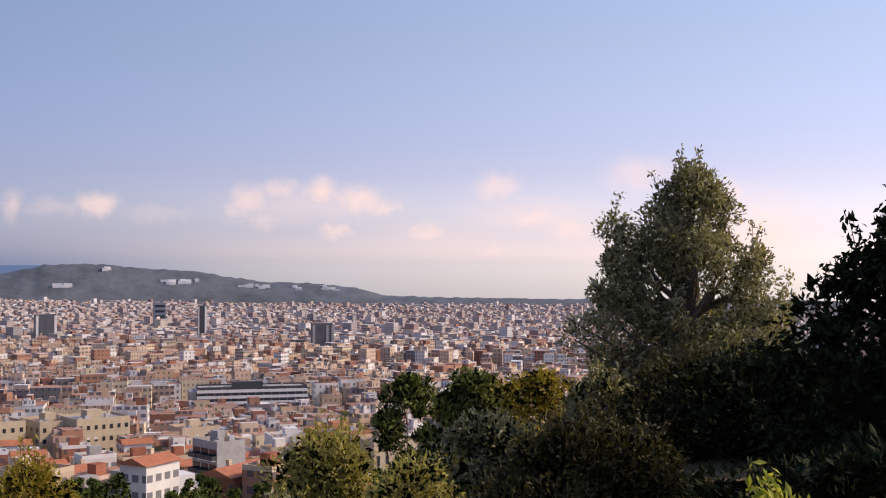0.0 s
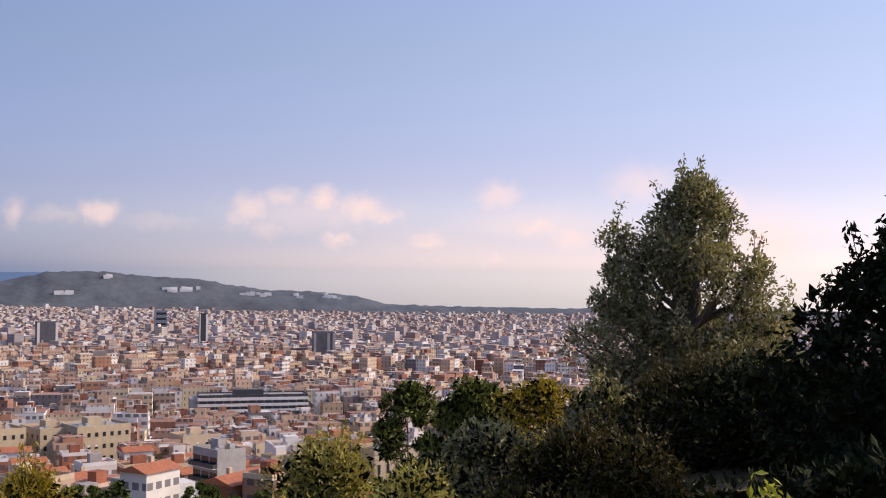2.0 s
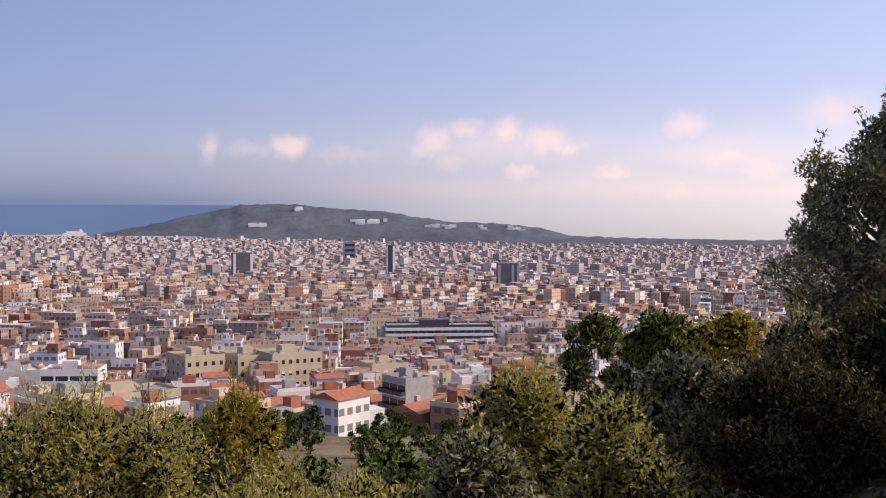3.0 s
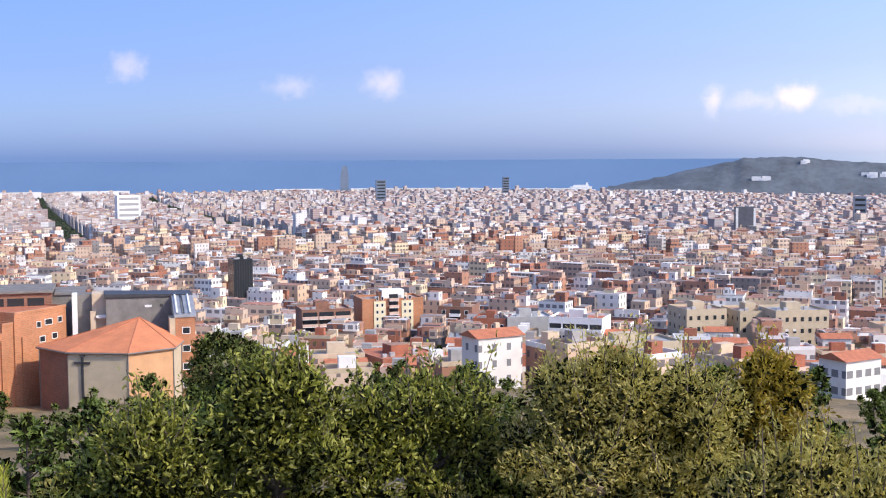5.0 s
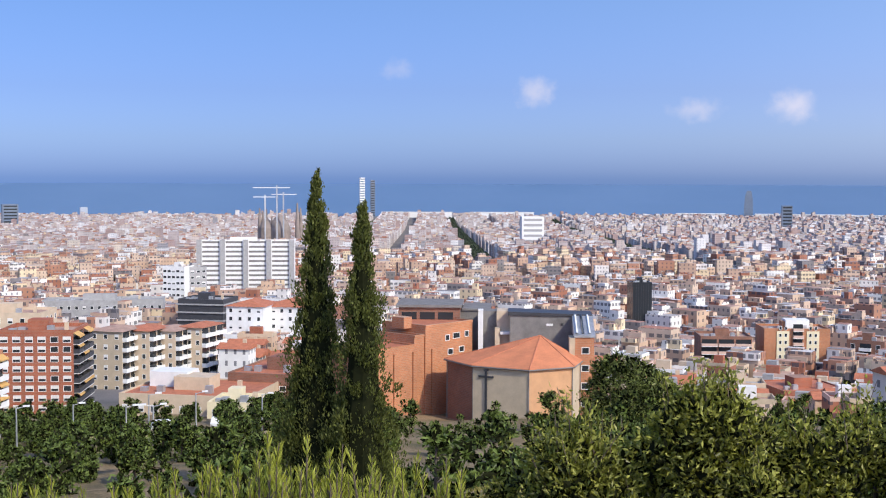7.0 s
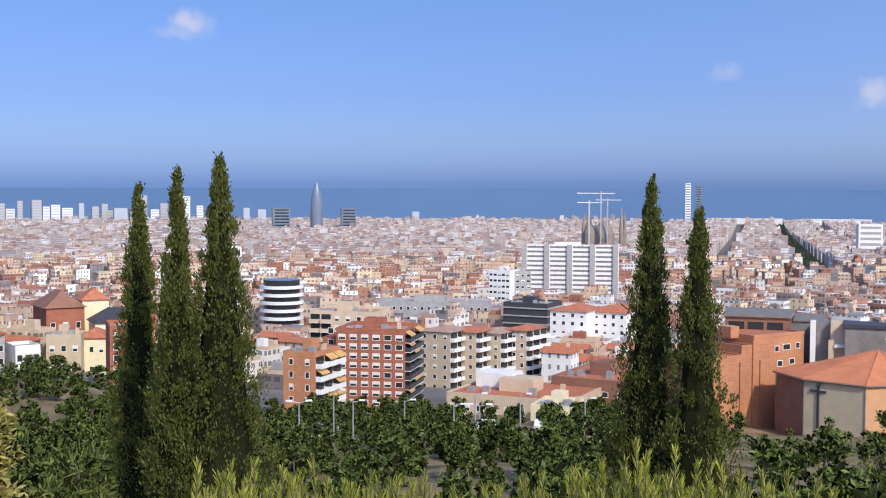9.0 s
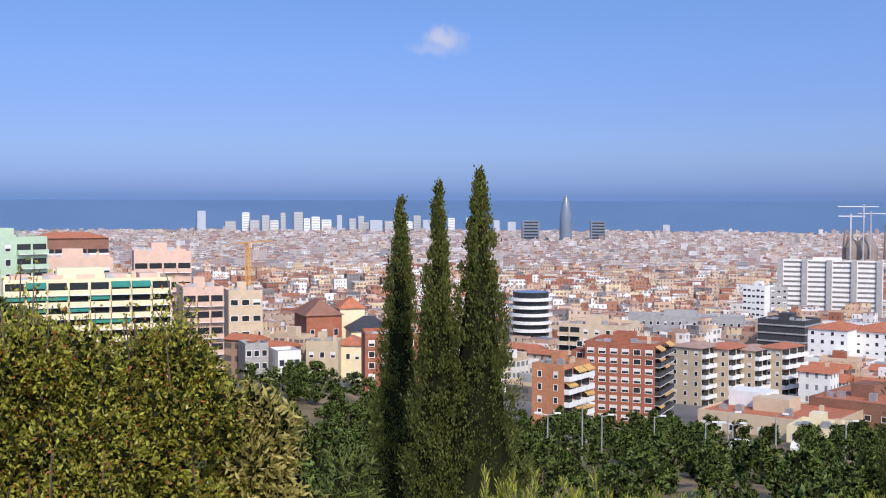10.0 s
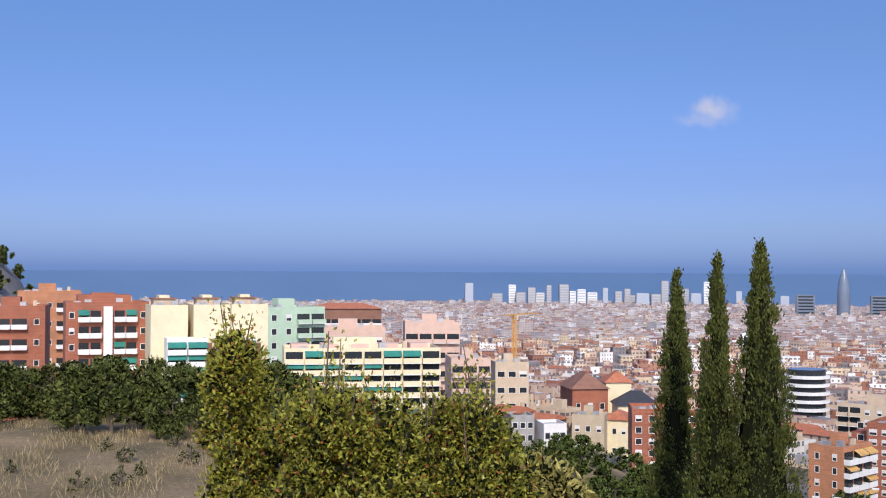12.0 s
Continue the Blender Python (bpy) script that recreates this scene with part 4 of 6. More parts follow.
openings(ob, 0, 6.5, 9, h, 1, 3, (0.9, 1.2), frame_mat=GREY, seed=67, blind=0)
ob, h = flats(12.5, 254, 5.5, 9, -47.6, 30, RED_BRICK, "red brick gabled house", "house", roof_style=1.8)
ob, h = flats(9.75, 280, 7.5, 10, -41.1, 34, GREY, "grey flats with stacked dark balconies")
openings(ob, 2, 7.5, 10, h, 5, 3, balconies=(0, 1, 2), rail=DARK, seed=68)
ob, h = flats(27.7, 400, 15, 14, -53.5, 12, GREY, "plain grey concrete hall with white bands", "concrete_hall", roof=WHITE)
part("white_band", boxes((-7.6, 7.6, -0.3, 0.0, h - 6.5, h - 5.2)), WHITE, ob)
ob, h = flats(33.2, 330, 18, 18, -54.5, 28, RED_BRICK, "low red brick hall with a flat tiled roof", "low_hall", roof=TILE_RED, parapet=0.5)
openings(ob, 0, 18, 18, h, 2, 6, (1.6, 1.0), seed=69)
ob, h = flats(22.7, 330, 26, 14, -51.0, 26, SAND, "low grey-brown flats with a roof terrace", roof=GREY)
openings(ob, 0, 26, 14, h, 3, 8, (1.2, 1.3), seed=70)
ob, h = flats(25.6, 380, 17, 12, -51.0, -14, WHITE, "white flats with long balconies and a red attic", roof=TILE_RED)
openings(ob, 0, 17, 12, h, 4, 4, balconies=(0, 1, 2, 3), rail=WHITE, seed=71)
ob, h = flats(11.1, 430, 14, 12, -57.7, 24, BEIGE, "pale house with tall arched-looking windows", "house")
openings(ob, 2, 14, 12, h, 3, 3, (1.2, 1.8), seed=72)
openings(ob, 0, 14, 12, h, 3, 4, (1.1, 1.3), seed=73)
ob, h = flats(4.4, 340, 15, 14, -47.5, 22, ORANGE_BRICK, "ochre villa with a flat roof and small windows", "villa", roof=ROOF_FLAT)
openings(ob, 0, 15, 14, h, 3, 5, (1.1, 1.3), seed=74)
ob, h = flats(2.2, 315, 13, 13, -46.4, 30, SAND, "old stone tower house with tall arcades", "stone_house", roof=ROOF_FLAT)
openings(ob, 0, 13, 13, h, 2, 5, (0.9, 2.6), frame_mat=SAND, seed=75, blind=0)
ob, h = flats(6.8, 370, 14, 12, -53.0, 14, WHITE, "white villa with iron balconies", "villa")
openings(ob, 0, 14, 12, h, 3, 4, balconies=(1,), rail=WHITE, seed=76)

# the flats on the spur
ob, h = flats(92.8, 245, 31, 12, -16.9, 6, CREAM, "yellow block of flats with long balconies and green awnings", roof=PINK)
openings(ob, 0, 31, 12, h, 6, 8, balconies=tuple(range(8)), rail=CREAM, awnings=(None, None, AWNING, None), seed=80, base=2)
for i in range(5):
    part("attic", boxes((-14 + i * 6, -10.5 + i * 6, 4, 9, h + 0.2, h + 1.5)), PINK, ob)
for k, (az, top) in enumerate(((101.6, -9.0), (99.7, -8.9), (98.0, -8.8))):
    ob, h = flats(az, 262, 7.6, 16, top, 8, CREAM, "tall cream flats with blank end wall", roof=ROOF_FLAT)
    part("roof_room", boxes((-2.6, 1.8, 5, 10, h + 0.2, h + 2.0)), BEIGE, ob)
    part("pent_roof", boxes((-3, 2.2, 4.6, 10.4, h + 2.004, h + 2.25)), BROWN_BRICK, ob)
for k, az in enumerate((100.8, 98.6)):
    ob, h = flats(az, 256, 8.2, 6, -15.6, 6, WHITE, "white flats with green awnings over every balcony", hut=False)
    openings(ob, 0, 8.2, 6, h, 6, 2, balconies=(0, 1), rail=WHITE, awnings=(AWNING,), seed=82 + k, base=2)
    part("brick_pier", boxes((3.9, 4.9, -0.6, 0.0, 0, h)), BROWN_BRICK, ob)
ob, h = flats(95.9, 300, 15, 14, -10.6, 22, PALE_GREEN, "pale green block of flats with recessed balconies")
openings(ob, 0, 15, 14, h, 7, 4, balconies=(2, 3), rail=PALE_GREEN, seed=84)
ob, h = flats(93.4, 320, 18, 12, -16.4, 0, PINK, "pink flats with a terrace floor", roof=PINK)
openings(ob, 0, 18, 12, h, 5, 6, (1.3, 1.2), seed=85)
ob, h = flats(89.6, 315, 14, 12, -14.8, 4, PINK, "pink flats with brown window bands", roof=PINK)
openings(ob, 0, 14, 12, h, 6, 4, balconies=(0, 1, 2, 3), rail=PINK, seed=86)
ob, h = flats(93.6, 420, 24, 14, -14.2, 4, BROWN_BRICK, "brown flats with tiled roofs and pale balconies", roof_style=1.8)
openings(ob, 0, 24, 14, h, 5, 7, balconies=tuple(range(7)), rail=WHITE, seed=87)
ob, h = flats(104.3, 270, 17, 14, -8.6, 4, RED_BRICK, "tall red brick flats with white balconies and green awnings", roof=PINK)
openings(ob, 0, 17, 14, h, 8, 7, (0.9, 1.2), balconies=(1, 2, 4, 5), rail=WHITE, awnings=(None, None, AWNING), seed=88)
openings(ob, 1, 17, 14, h, 8, 4, (0.9, 1.2), seed=188)
part("white_shaft", boxes((-0.9, 0.9, -1.4, 0.0, 0, h)), WHITE, ob)
part("attic", boxes((-6, 5, 3, 10, h + 0.2, h + 2.4)), RED_BRICK, ob)
ob, h = flats(108.4, 300, 15, 14, -10.2, -6, RED_BRICK, "red brick flats with pale balconies")
openings(ob, 0, 15, 14, h, 6, 4, (1.0, 1.2), balconies=(1, 2), rail=WHITE, seed=89)
ob, h = flats(106.8, 340, 16, 14, -7.6, 0, ORANGE_BRICK, "orange brick tower of flats with roof masts", roof=GREY)
openings(ob, 0, 16, 14, h, 7, 5, (1.1, 1.2), balconies=(3, 4), rail=WHITE, seed=90)
ob, h = flats(87.8, 280, 9, 12, -21.3, 8, PINK, "pink flats with brown balconies")
openings(ob, 0, 9, 12, h, 6, 3, balconies=(0, 1, 2), rail=PINK, seed=91)
ob, h = flats(85.9, 330, 9, 12, -26.0, 10, BEIGE, "sandy flats with wide pale windows")
openings(ob, 0, 9, 12, h, 5, 3, (1.9, 1.4), seed=92)
ob, h = flats(82.3, 340, 10, 14, -33.0, 15, RED_BRICK, "red brick villa with a dark tiled hip roof", "villa", roof_style=4.2, roof=BROWN_BRICK)
openings(ob, 0, 10, 14, h, 2, 3, (1.1, 1.6), seed=93)
ob, h = flats(80.1, 330, 11, 10, -36.2, 10, CREAM, "white villa with a black hip roof", "villa", roof_style=3.6, roof=DARK)
openings(ob, 0, 11, 10, h, 3, 3, (1.1, 1.6), seed=94)
ob, h = flats(81.2, 310, 7, 9, -37.6, -12, CREAM, "cream house with a pitched roof", "house", roof_style=2.0)
openings(ob, 0, 7, 9, h, 2, 3, (0.9, 1.3), seed=95)
ob, h = flats(81.0, 345, 7, 8, -31.5, 10, CREAM, "yellow gabled house with a red roof", "house", roof_style=3.0)
ob, h = flats(83.9, 290, 5.5, 8, -37.2, 16, WHITE, "white flat-roofed house with dark windows", "house", roof=GREY, hut=False)
openings(ob, 0, 5.5, 8, h, 2, 3, (1.0, 1.3), frame_mat=GREY, seed=96, blind=0)
ob, h = flats(85.4, 292, 5.5, 8, -35.6, 12, GREY, "grey concrete house with dark windows", "house", roof=GREY, hut=False)
openings(ob, 0, 5.5, 8, h, 3, 3, (1.1, 1.3), frame_mat=WHITE, seed=97, blind=0)
ob, h = flats(82.8, 268, 6, 8, -40.0, 20, WHITE, "white terraced house with a flat roof", "house", roof=GREY, hut=False)
openings(ob, 0, 6, 8, h, 2, 4, (0.9, 1.2), frame_mat=GREY, seed=98, blind=0)
ob, h = flats(82.4, 305, 8, 8, -36.8, -8, SAND, "ochre house with a flat roof", "house")
openings(ob, 0, 8, 8, h, 2, 3, (1.0, 1.3), seed=99)


# ---- landmarks ----
def basilica():
    ob = empty("basilica", Matrix.Translation(place(57.8, 1900, 0)), "brown stone basilica with slender pointed towers under cranes", "basilica")
    c, s = math.cos(radians(57.8)), math.sin(radians(57.8))
    for x, y, h in ((-30, 0, 66), (-25, 3, 60), (-20, 6, 64), (27, -2, 74), (32, 4, 66), (-12, 16, 52), (8, 20, 56)):
        part("spire", lathe(bmesh.new(), ((3.6, 0), (3.4, h * 0.45), (2.5, h * 0.75), (1.2, h * 0.93), (1.5, h * 0.96), (0.4, h)), 12, x * c - y * s, x * s + y * c), STONE, ob)
    part("nave", lathe(bmesh.new(), ((17, 0), (17, 32), (13, 44), (6, 52), (1, 56)), 12), STONE, ob)
    part("apse", lathe(bmesh.new(), ((12, 0), (12, 36), (7, 46), (1, 50)), 10, -20 * c, -20 * s), STONE, ob)
    for k, (x, h) in enumerate(((-4, 96), (-22, 82), (6, 86))):
        cr = empty("tower_crane", Matrix.Translation(out(57.8 - x * 0.03, 1880, -110)) @ Matrix.Rotation(radians(57.8 + (0, 10, -8)[k]), 4, "Z"), "pale tower crane over the basilica", "crane", "cranes")
        part("mast", boxes((-1.0, 1.0, -1.0, 1.0, 0, h + 4)), STEEL, cr)
        part("jib", boxes((-36 if k == 0 else -18, 20, -0.8, 0.8, h, h + 1.2)), SHUTTER, cr)


def bullet_tower():
    ob = empty("bullet_tower", Matrix.Translation(place(71.1, 3400, 0)), "rounded blue-grey glass tower like a bullet", "tower")
    h = HEIGHT + 4 - ob.location.z
    part("shell", lathe(bmesh.new(), [(17 * (1 - max(0, t - 0.45) ** 2.2 / 0.3), t * h) for t in (0, 0.2, 0.4, 0.55, 0.7, 0.8, 0.88, 0.94, 0.98)] + [(1.0, h)], 28), GLASS_BLUE, ob)


def tower(az, r, w, top, mat, label, d=None, name="tower_block", crown=None, strips=()):
    ob, h = flats(az, r, w, d or w * 0.8, top, 8, mat, label, name, "tower", roof=GREY, hut=False, sink=5)
    if strips:
        for i, x in enumerate(strips):
            part("pale_strip", boxes(((x - 0.06) * w, (x + 0.06) * w, -0.3, -0.004, 0, h)), crown or WHITE, ob)
        return
    n = int(max(3, h // 8))
    for i in range(n):
        part("window_band", boxes((-w * 0.42, w * 0.42, -0.3, -0.004, h * (i + 0.3) / n, h * (i + 0.75) / n)), crown or GLASS, ob)


GLASS_BLUE = plain("blue_grey_glass", (0.16, 0.20, 0.26), rough=0.25, spread=0.15, scale=0.03, fine=0.2)
STEEL_GREY = plain("dark_grey_cladding", (0.10, 0.10, 0.115), rough=0.5, spread=0.25, scale=0.2)
# pale blue walls and window bands carry the haze over the far towers
HAZE_BLUE = plain("haze_blue_cladding", (0.40, 0.44, 0.50), rough=0.5, spread=0.15)
basilica()
bullet_tower()
tower(17.9, 1480, 23, -63.2, STEEL_GREY, "grey tower block with pale corner strips", crown=SHUTTER, strips=(-0.44, 0.44))
tower(11.1, 1640, 10.6, -59.6, DARK, "slim black and white office tower", crown=WHITE, strips=(0.44, 0.32, -0.46))
tower(5.6, 1200, 20, -61.8, STEEL_GREY, "broad dark grey tower block with pale edges", crown=GREY, strips=(-0.46, 0.2, 0.46))
tower(13.0, 2000, 18, -68, GLASS_BLUE, "plain grey tower block among low houses")
tower(28.8, 3900, 20, -70.4, GLASS_BLUE, "tall grey tower near the harbour")
tower(53.98, 4300, 18, 4.2, WHITE, "tall pale twin tower by the sea", crown=GLASS_BLUE)
tower(53.5, 4310, 16, -4.0, GLASS_BLUE, "tall pale twin tower by the sea")
tower(69.6, 3420, 40, -70, GLASS_BLUE, "dark blue office block beside the round tower")
tower(72.7, 3380, 46, -68, GLASS_BLUE, "dark blue office block beside the round tower")
tower(34.6, 3300, 26, -66, GLASS_BLUE, "dark glass office tower downtown")
tower(46.05, 1900, 34, -58, WHITE, "white gridded slab above the roofs", crown=GREY)
tower(22.0, 2500, 30, -104, GLASS_BLUE, "plain grey tower block among low houses")
tower(75.0, 1200, 20, -62, WHITE, "white tower block above the roofs")


def skyline():
    """Towers of the new quarter by the sea, paled in colour for haze."""
    g = random.Random(7)
    for az, h, w in ((87.9, 62, 30), (85.9, 58, 26), (85.0, 52, 28), (84.2, 58, 18), (83.5, 60, 34), (82.7, 48, 30), (82.2, 40, 36), (81.0, 44, 24), (80.6, 50, 22), (79.9, 40, 46), (78.9, 70, 26), (78.0, 50, 28), (77.0, 68, 26), (76.4, 44, 24), (75.6, 46, 20), (74.3, 40, 22), (86.6, 36, 40), (81.6, 52, 18), (85.5, 40, 34), (84.6, 38, 30), (83.1, 44, 22), (80.3, 34, 40), (79.3, 38, 34), (78.4, 36, 30), (77.5, 40, 36), (73.6, 36, 30), (66.5, 30, 26)):
        tower(az, 4150 + g.uniform(-80, 80), w * 0.9, -100 + h * 1.35 - 36, g.choice((WHITE, HAZE_BLUE, SHUTTER, HAZE_BLUE, GREY)), "pale high-rise by the sea, haze in its colour", name="high_rise", crown=HAZE_BLUE)


def sail_tower():
    ob = empty("sail_tower", Matrix.Translation(place(36.3, 4380, 0)) @ Matrix.Rotation(radians(36.3), 4, "Z"), "dark sail-shaped hotel tower on the shore", "tower")
    bm = bmesh.new()
    h = HEIGHT - 36 - ob.location.z
    prof = [(-15, 0), (15, 0), (15, h * 0.5), (13, h * 0.8), (8, h), (-6, h), (-12, h * 0.8), (-15, h * 0.4)]
    f = [bm.verts.new((x, 0, z)) for x, z in prof]
    b = [bm.verts.new((x, 18, z)) for x, z in prof]
    bm.faces.new(f)
    bm.faces.new(b[::-1])
    for i in range(len(prof)):
        j = (i + 1) % len(prof)
        bm.faces.new((f[j], f[i], b[i], b[j]))
    part("shell", bm, GLASS_BLUE, ob)


def ship():
    ob = empty("cruise_ship", Matrix.Translation(out(25.3, 4405, -137)) @ Matrix.Rotation(radians(25.3), 4, "Z"), "white cruise ship moored in the harbour", "ship")
    part("hull", boxes((-50, 48, -8, 8, 0, 14)), WHITE, ob)
    part("decks", boxes((-42, 36, -7, 7, 14.004, 24), (-30, 26, -6, 6, 24.004, 30)), WHITE, ob)
    part("funnel", boxes((14, 22, -3, 3, 30.004, 38)), WHITE, ob)


def harbour_sheds():
    for i, az in enumerate((20.6, 22.0, 27.0, 29.6, 31.2, 33.4, 35.2, 38.4, 47.4, 50.6, 52.0)):
        ob = empty("harbour_shed", Matrix.Translation(place(az, 4300, -2)) @ Matrix.Rotation(radians(az), 4, "Z"), "long white harbour shed on the waterfront", "shed", "harbour sheds")
        w = 60 + 22 * (i % 3)
        part("wall", boxes((-w, w, 0, 30, 0, 19)), WHITE, ob)
        part("roof", boxes((-w - 1, w + 1, -1, 31, 19.004, 22)), SHUTTER, ob)


skyline()
sail_tower()
ship()
harbour_sheds()


def yellow_crane():
    ob = empty("tower_crane", Matrix.Translation(place(85.8, 520, -1)) @ Matrix.Rotation(radians(150), 4, "Z"), "orange tower crane on a building site", "crane", "cranes")
    h = HEIGHT - 20 - ob.location.z
    for sx in (-0.7, 0.7):
        for sy in (-0.7, 0.7):
            part("mast_leg", boxes((sx - 0.14, sx + 0.14, sy - 0.14, sy + 0.14, 0, h)), YELLOW, ob)
    bm = bmesh.new()
    for i in range(int(h / 1.6)):
        z = i * 1.6
        for a, b in (((-0.7, -0.7), (0.7, -0.7)), ((0.7, -0.7), (0.7, 0.7)), ((0.7, 0.7), (-0.7, 0.7)), ((-0.7, 0.7), (-0.7, -0.7))):
            tube(bm, (*a, z), (*b, z + 1.6), 0.08, 0.08, 4)
    tagged(part("lattice", bm, YELLOW, ob), kind="stuff")
    part("jib", boxes((-8, 22, -0.3, 0.3, h, h + 0.55)), YELLOW, ob)
    part("cabin", boxes((0.8, 2.2, -0.8, 0.8, h - 2, h - 0.1)), WHITE, ob)


yellow_crane()


# ---- park road and its lamps ----
def road():
    azs_r = np.linspace(52, 79, 60)
    rr = 168 + 9 * np.sin((azs_r - 52) / 8)
    v = []
    for a, r in zip(azs_r, rr):
        for k in (-3.2, 3.2):
            v.append(place(a, r + k, 0.35 + 0.12))
    n = len(azs_r)
    q = [(2 * i, 2 * i + 1, 2 * i + 3, 2 * i + 2) for i in range(n - 1)]
    tagged(solid("road", np.array(v), np.array(q), ASPHALT), "grey asphalt park road winding across the slope", "road", kind="structure")
    kerb = []
    for a, r in zip(azs_r, rr):
        for k, z in ((-3.5, 0.9), (-3.2, 0.9), (-3.2, 0.2), (-3.5, 0.2)):
            kerb.append(place(a, r + k, z))
    q = [(4 * i + j, 4 * i + (j + 1) % 4, 4 * i + 4 + (j + 1) % 4, 4 * i + 4 + j) for i in range(n - 1) for j in range(4)]
    tagged(solid("kerb_wall", np.array(kerb), np.array(q), SAND), "low pale kerb wall along the road", "wall", kind="structure")


def street_lamp(az, r, h, twin=False):
    ob = empty("street_lamp", Matrix.Translation(place(az, r, 0)) @ Matrix.Rotation(radians(az), 4, "Z"), "white steel street lamp with twin heads" if twin else "grey steel street lamp beside the road", "street lamp", "street lamps")
    part("pole", tube(bmesh.new(), (0, 0, -0.5), (0, 0, h), 0.13, 0.08, 8), STEEL, ob)
    for s in ((-1, 1) if twin else (1,)):
        part("arm", tube(bmesh.new(), (0, 0, h - 0.1), (s * 1.1, 0, h + 0.15), 0.05, 0.04, 6), STEEL, ob)
        part("lamp_head", boxes((min(s * 0.8, s * 1.6), max(s * 0.8, s * 1.6), -0.18, 0.18, h + 0.1, h + 0.28)), WHITE, ob)


road()
for az, r, h, twin in ((71.9, 150, 6.5, True), (70.3, 158, 7.5, False), (69.4, 160, 6.0, False), (64.7, 160, 5.5, False), (63.7, 158, 7.0, False), (63.5, 150, 6.0, True), (61.6, 168, 6.6, False), (58.6, 172, 6.0, False), (67.0, 172, 5.5, False)):
    street_lamp(az, r, h, twin)


def car(az, r, mat, label, turn):
    ob = empty("car", Matrix.Translation(place(az, r, 0.5)) @ Matrix.Rotation(radians(az + turn), 4, "Z"), label, "car", "parked cars")
    bm = bmesh.new()
    prof = [(-2.1, 0.35), (2.1, 0.35), (2.15, 0.75), (1.3, 0.9), (0.7, 1.42), (-1.2, 1.45), (-1.9, 0.95), (-2.15, 0.8)]
    a = [bm.verts.new((x, -0.85, z)) for x, z in prof]
    b = [bm.verts.new((x, 0.85, z)) for x, z in prof]
    bm.faces.new(a)
    bm.faces.new(b[::-1])
    for i in range(8):
        j = (i + 1) % 8
        bm.faces.new((a[j], a[i], b[i], b[j]))
    part("body", bm, mat, ob)
    for x in (-1.3, 1.3):
        for y in (-0.88, 0.7):
            w = part("wheel", tube(bmesh.new(), (0, 0, 0), (0, 0.18, 0), 0.33, 0.33, 12), DARK, ob)
            w.matrix_local = Matrix.Translation((x, y, 0.33))
    part("side_window", boxes((-1.1, 0.6, -0.87, -0.851, 0.98, 1.32)), GLASS, ob)


for az, r, m, label, turn in ((63.0, 186, WHITE, "white parked car by the park road", 10), (60.6, 190, WHITE, "white parked car by the hall", 80), (70.6, 180, GREY, "grey parked car on the park road", 5)):
    car(az, r, m, label, turn)


# ---- plants ----
def leaf_quads(centres, ways, length, width, seed):
    """A folded four-cornered leaf at every centre, pointing along its way."""
    g = np.random.default_rng(seed)
    n = len(centres)
    ways = ways / np.linalg.norm(ways, axis=1)[:, None]
    side = np.cross(ways, g.normal(size=(n, 3)))
    side /= np.linalg.norm(side, axis=1)[:, None] + 1e-9
    lift = np.cross(side, ways)
    size = g.uniform(0.65, 1.3, n)[:, None]
    a = centres - ways * length * 0.5 * size
    b = centres + ways * length * 0.5 * size
    m = centres + lift * width * 0.18
    v = np.stack([a, m + side * width * 0.5 * size, b, m - side * width * 0.5 * size], 1).reshape(-1, 3)
    return v, np.arange(n * 4).reshape(-1, 4)


def clump_leaves(clumps, per, length, width, seed, droop=0.0):
    """Leaves gathered round clump centres (x, y, z, radius), thicker towards each clump's shell."""
    g = np.random.default_rng(seed)
    c = np.repeat(np.asarray(clumps, float), per, axis=0)
    d = g.normal(size=(len(c), 3))
    d /= np.linalg.norm(d, axis=1)[:, None]
    rad = c[:, 3:4] * g.uniform(0.25, 1.08, (len(c), 1)) ** 0.6
    p = c[:, :3] + d * rad * (1, 1, 0.85)
    w = d + g.normal(size=d.shape) * 0.7 + (0, 0, 0.25 - droop)
    return leaf_quads(p, w, length, width, seed + 1)


